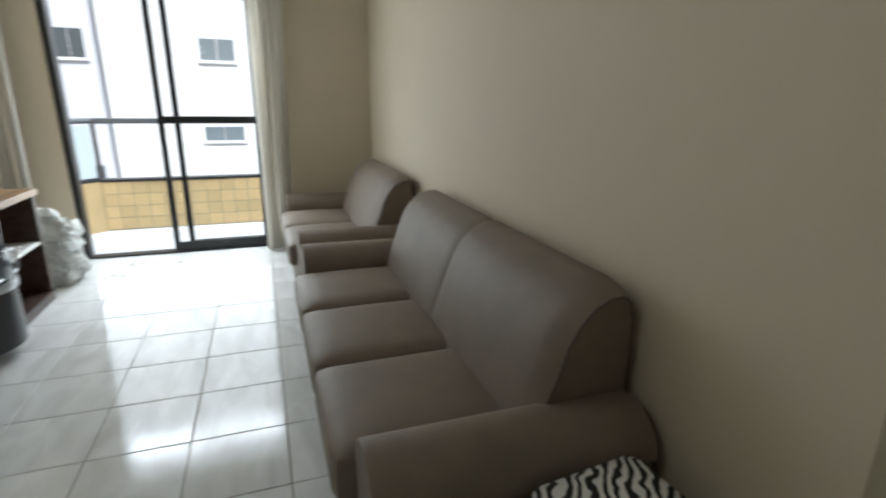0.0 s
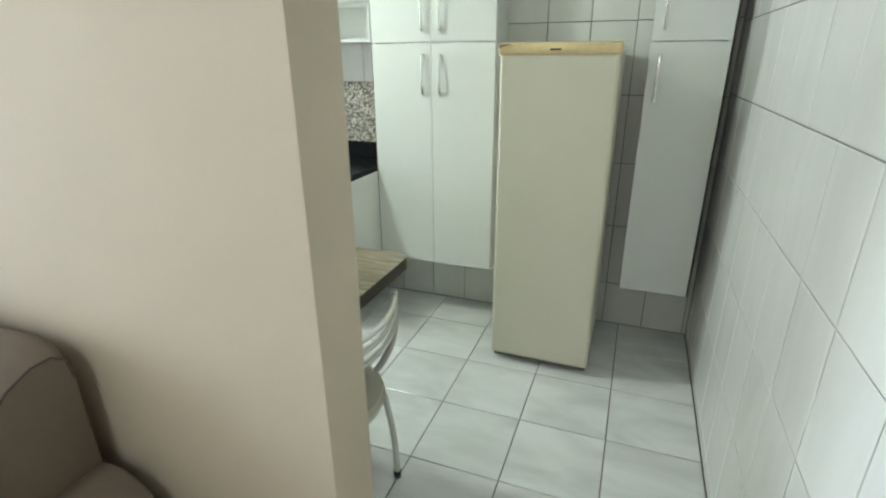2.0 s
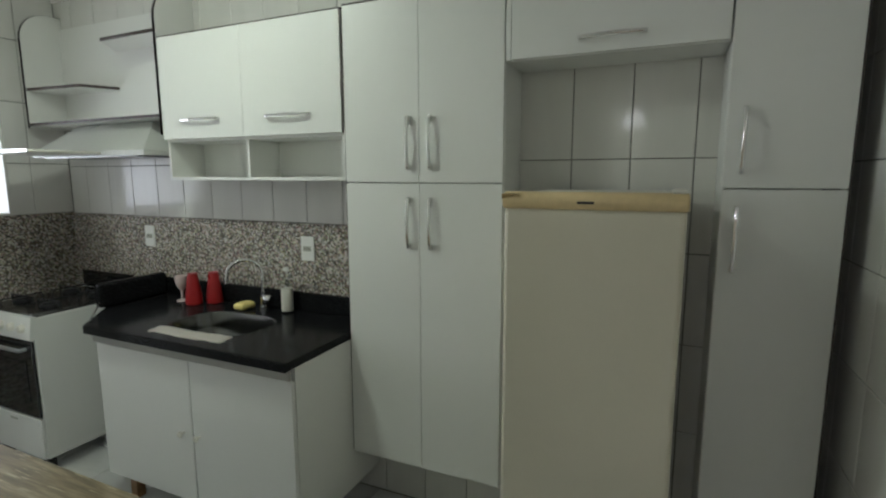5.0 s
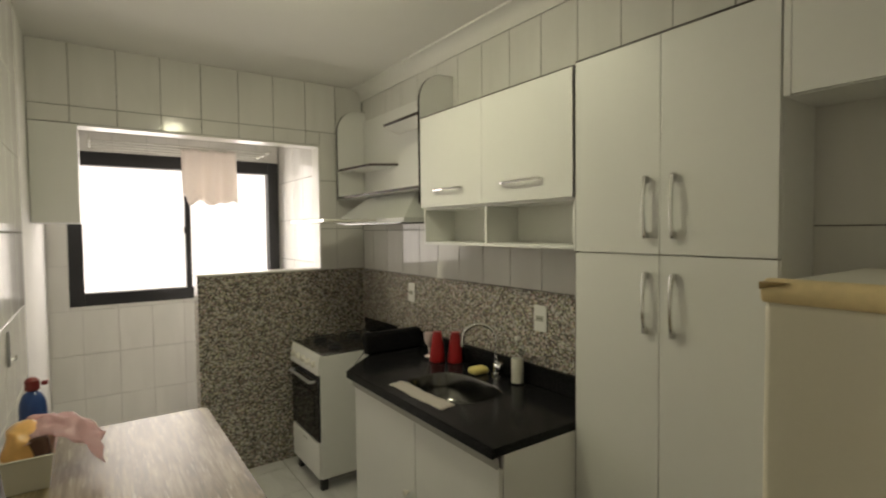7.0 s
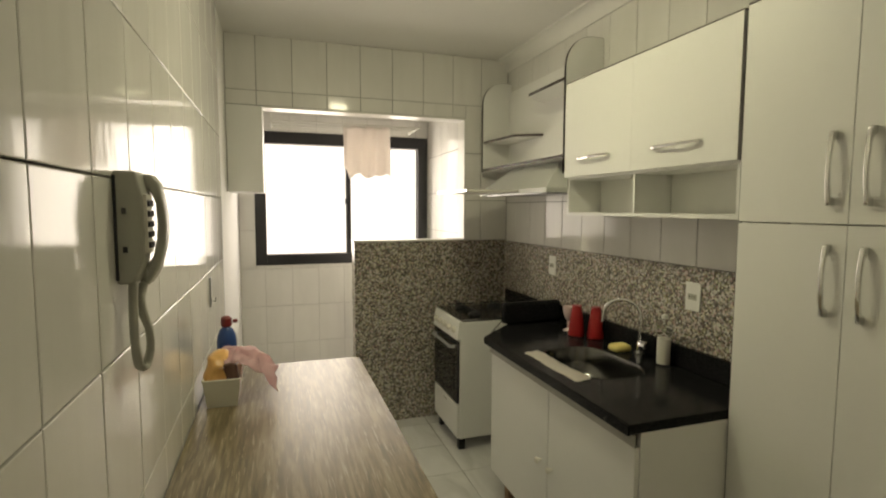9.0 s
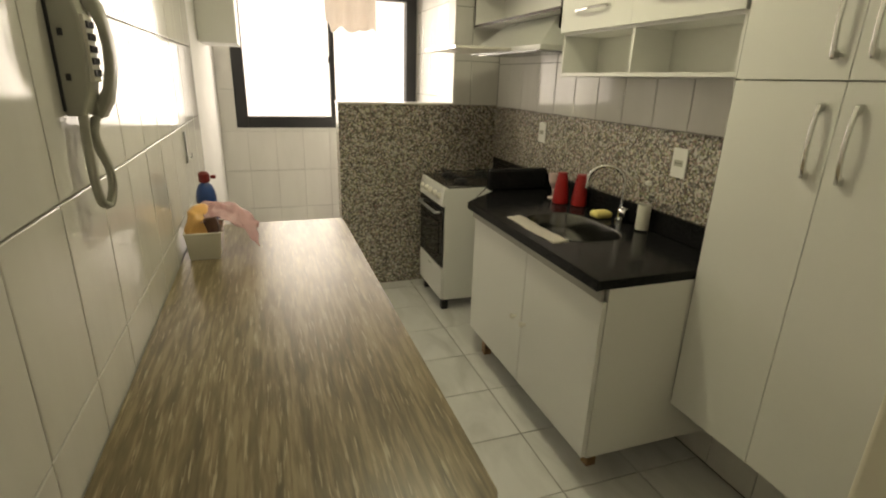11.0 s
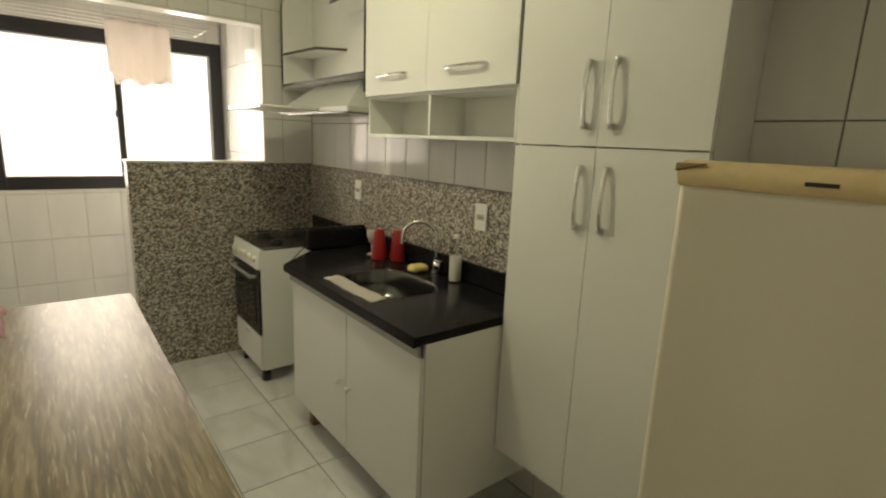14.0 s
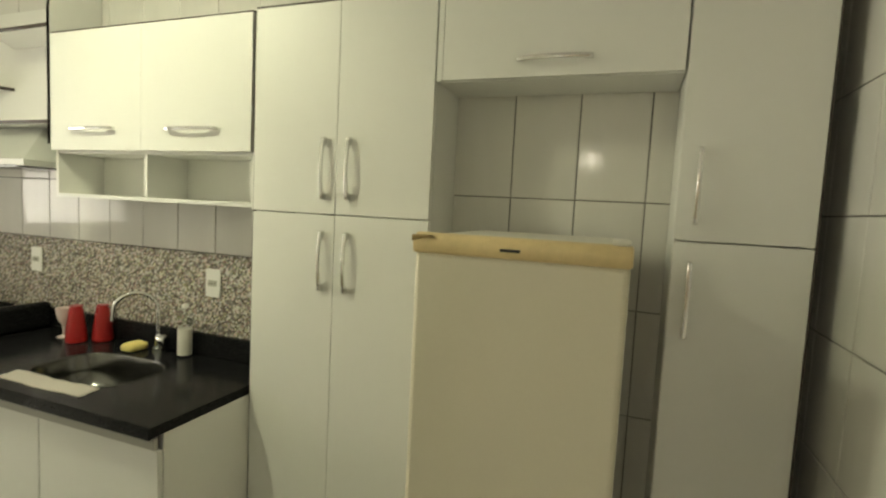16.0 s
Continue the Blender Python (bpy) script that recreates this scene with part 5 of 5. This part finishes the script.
inner = [(0.040, PZ0 + 0.024), (0.056, PZ0 + 0.048), (0.066, PZ0 + 0.085), (0.069, PZ1 - 0.10), (0.066, PZ1 - 0.062), (0.056, PZ1 - 0.036), (0.030, PZ1 - 0.030)]
bar, inner = ([(0.030 + (u - 0.030) * 0.86, v) for u, v in q] for q in (bar, inner))
part("handset", prism([(XL + u, v) for u, v in bar + inner], "y", PY + 0.054, PY + 0.098, 0.006, 3), M_GREYPLASTIC, ph, smooth=50)
for z in (PZ1 - 0.028, PZ0 + 0.016):
    part("cup", lathe([(0.022, 0.0), (0.024, 0.014), (0.018, 0.024)], (XL + 0.026, PY + 0.076, z), 16, axis="x"), M_GREYPLASTIC, ph)
cord = [(XL + 0.026, PY + 0.012, PZ0 + 0.004), (XL + 0.026, PY + 0.004, 1.38), (XL + 0.027, PY, 1.31), (XL + 0.031, PY + 0.006, 1.266), (XL + 0.037, PY + 0.030, 1.256), (XL + 0.043, PY + 0.060, 1.290),
        (XL + 0.041, PY + 0.052, 1.335), (XL + 0.034, PY + 0.036, 1.372), (XL + 0.031, PY + 0.034, 1.40), (XL + 0.034, PY + 0.06, PZ0 - 0.004)]
line = bend(cord, 0.04, 6)
dense, coil = [], []
for a, b in zip(line, line[1:]):
    k = max(1, int((b - a).length / 0.0008))
    dense += [a + (b - a) * i / k for i in range(k)]
for i, p in enumerate(dense):
    coil.append(p + Vector((math.cos(i * 1.25) * 0.0056, math.sin(i * 1.25) * 0.0056, math.sin(i * 1.25) * 0.002)))
part("cord", tube(coil, 0.0042, 5), M_GREYPLASTIC, ph, "coiled grey cord", smooth=80)
hk = thing("wall_hook", (XL, 4.25, 1.13), "small white wall hook strip on the tiles", "hook")
part("strip", box((XL + 0.0005, 4.238, 1.13), (XL + 0.008, 4.262, 1.265), 0.002), M_SILVER, hk)
part("hook", tube(bend([(XL + 0.008, 4.25, 1.16), (XL + 0.024, 4.25, 1.15), (XL + 0.024, 4.25, 1.172)], 0.01), 0.003, 6), M_SILVER, hk)

# ---- laundry ----
box_cab = thing("laundry_cabinet", (2.79, 5.5, 1.69), "plain white cabinet hung at the laundry opening", "cabinet")
part("body", box((XL + 0.001, 5.34, 1.69), (2.897, 5.78, LZ - 0.002), 0.003), M_WHITE, box_cab)
part("door", box((XL + 0.003, 5.322, 1.692), (2.896, 5.339, LZ - 0.004), 0.002), M_WHITE, box_cab)
win = thing("window_1", (3.56, YW + 0.05, WZ0), "black aluminium sliding window in the laundry wall", "window", kind="structure")
Y0, Y1 = YW - 0.004, YW + 0.09
for name, lo, hi in (("jamb", (WX0, Y0, WZ0), (WX0 + 0.09, Y1, WZ1)), ("jamb", (WX1 - 0.09, Y0, WZ0), (WX1, Y1, WZ1)),
                     ("head", (WX0 + 0.09, Y0, WZ1 - 0.10), (WX1 - 0.09, Y1, WZ1)), ("sill", (WX0 + 0.09, Y0, WZ0), (WX1 - 0.09, Y1, WZ0 + 0.09))):
    part(name, box(lo, hi, 0.004), M_BLACK, win)
XM = (WX0 + WX1) / 2 + 0.03
part("mullion", box((XM - 0.02, Y0 + 0.012, WZ0 + 0.09), (XM + 0.02, Y1 - 0.02, WZ1 - 0.10), 0.003), M_BLACK, win)
part("latch", box((XM - 0.035, Y0 - 0.008, 1.62), (XM - 0.012, Y0 + 0.012, 1.67), 0.004), M_BLACK, win)
for x0, x1, y in ((WX0 + 0.09, XM - 0.02, YW + 0.03), (XM + 0.02, WX1 - 0.09, YW + 0.05)):
    g = part("pane", box((x0, y, WZ0 + 0.09), (x1, y + 0.005, WZ1 - 0.10)), M_GLASS, win)
    g.visible_shadow = False
dr = thing("drying_rack", (3.4, 5.95, 2.25), "white wire ceiling drying rack above the laundry window", "drying rack")
for yy in (5.75, 5.88, 6.01, 6.14):
    part("bar", tube([(2.95, yy, 2.235), (4.10, yy, 2.235)], 0.005, 6), M_WHITEMETAL, dr)
for xx in (2.95, 4.10):
    part("cross_bar", tube([(xx, 5.72, 2.242), (xx, 6.17, 2.242)], 0.007, 6), M_WHITEMETAL, dr)
    for yy in (5.78, 6.11):
        part("cord", tube([(xx, yy, 2.245), (xx, yy, H - 0.001)], 0.0025, 6), M_WHITEMETAL, dr)
cl = bmesh.new()
rows = []
for k in range(13):
    f = k / 12
    rows.append([cl.verts.new((3.50 + 0.38 * i / 20 + 0.012 * (f - 0.5), 5.88 + (0.012 + 0.02 * f) * math.sin(i * 0.95 + 1.3 * f), 2.243 - f * (0.40 + 0.05 * noise.noise(Vector((i * 0.23, 0.5, 0))) - (0.06 if i < 2 else 0)))) for i in range(21)])
for p, q in zip(rows, rows[1:]):
    for i in range(20):
        cl.faces.new((p[i], p[i + 1], q[i + 1], q[i]))
hang = solid("hanging_cloth", cl, M_CLOTH, "cream cloth hanging from the drying rack", "cloth", smooth=80)
hang.modifiers.new("thickness", "SOLIDIFY").thickness = 0.003

# ---- ceiling lamps ----
for (lx, ly, lz), lab in (((3.585, 3.64, H), "round white glass ceiling lamp, lit, in the kitchen"), ((0.6, 2.22, 2.34), "round white glass pendant lamp, lit, in the living room")):
    lm = thing("ceiling_lamp", (lx, ly, lz), lab, "lamp")
    part("plate", lathe([(0.10, -0.02), (0.11, 0.0)], (lx, ly, lz - 0.001), 28), M_WHITEMETAL, lm)
    part("shade", lathe([(0.03, -0.066), (0.07, -0.056), (0.09, -0.040), (0.092, -0.021)], (lx, ly, lz), 28), M_LAMP, lm, "lit milk-glass shade", smooth=60)
    if lz < H:
        part("stem", tube([(lx, ly, lz), (lx, ly, H - 0.001)], 0.012), M_WHITEMETAL, lm)

# ---- tiles, piece by piece ----
TW, TH, ZA = 0.224, 0.345, 1.635
lay_tiles(wall_kitchen_east, "-x", XR + 0.006, (YS, YP), (0.0, H - 0.085), [(3.05, YP, 0.86, 1.335)], (2.156, ZA - 0.005), (0.2150, TH), M_WTILE)
lay_tiles(wall_kitchen_south, "+y", YS - 0.006, (XD, XR), (0.0, H), [], (3.385, 1.612), (0.240, 0.310), M_WTILE)
lay_tiles(wall_kitchen_west, "+x", XL - 0.006, (YE + 0.003, YT), (0.0, H), [], (2.52, 1.638), (0.237, 0.345), M_WTILE, depth=0.006)
lay_tiles(wall_lintel, "-y", YP + 0.006, (XL, XR), (PZ, H), [(XL, JX, PZ, LZ)], (2.863, 2.352), (0.228, 0.353), M_WTILE)
lay_tiles(wall_window, "-y", YW + 0.006, (XL, 4.345), (0.0, H), [(WX0, WX1, WZ0, WZ1)], (3.097, 0.40), (TW, 0.33), M_WTILE)
lay_tiles(wall_laundry_side, "-x", 4.345, (YP + 0.13, YW), (0.0, H), [], (5.5, 0.40), (TW, 0.33), M_WTILE)
lay_tiles(floor, "+z", -0.006, (XL - 0.1, XR), (YS, YW), [(XL - 0.1, XL - 0.006, YE, YW)], (3.65, 1.634), (0.360, 0.357), M_FTILE, depth=0.006, joint=0.005)
lay_tiles(floor, "+z", -0.006, (XWEST, XD), (YSOUTH, YDOOR + 0.1), [], (1.472, 4.549), (0.395, 0.395), M_FTILE, depth=0.006, joint=0.005)
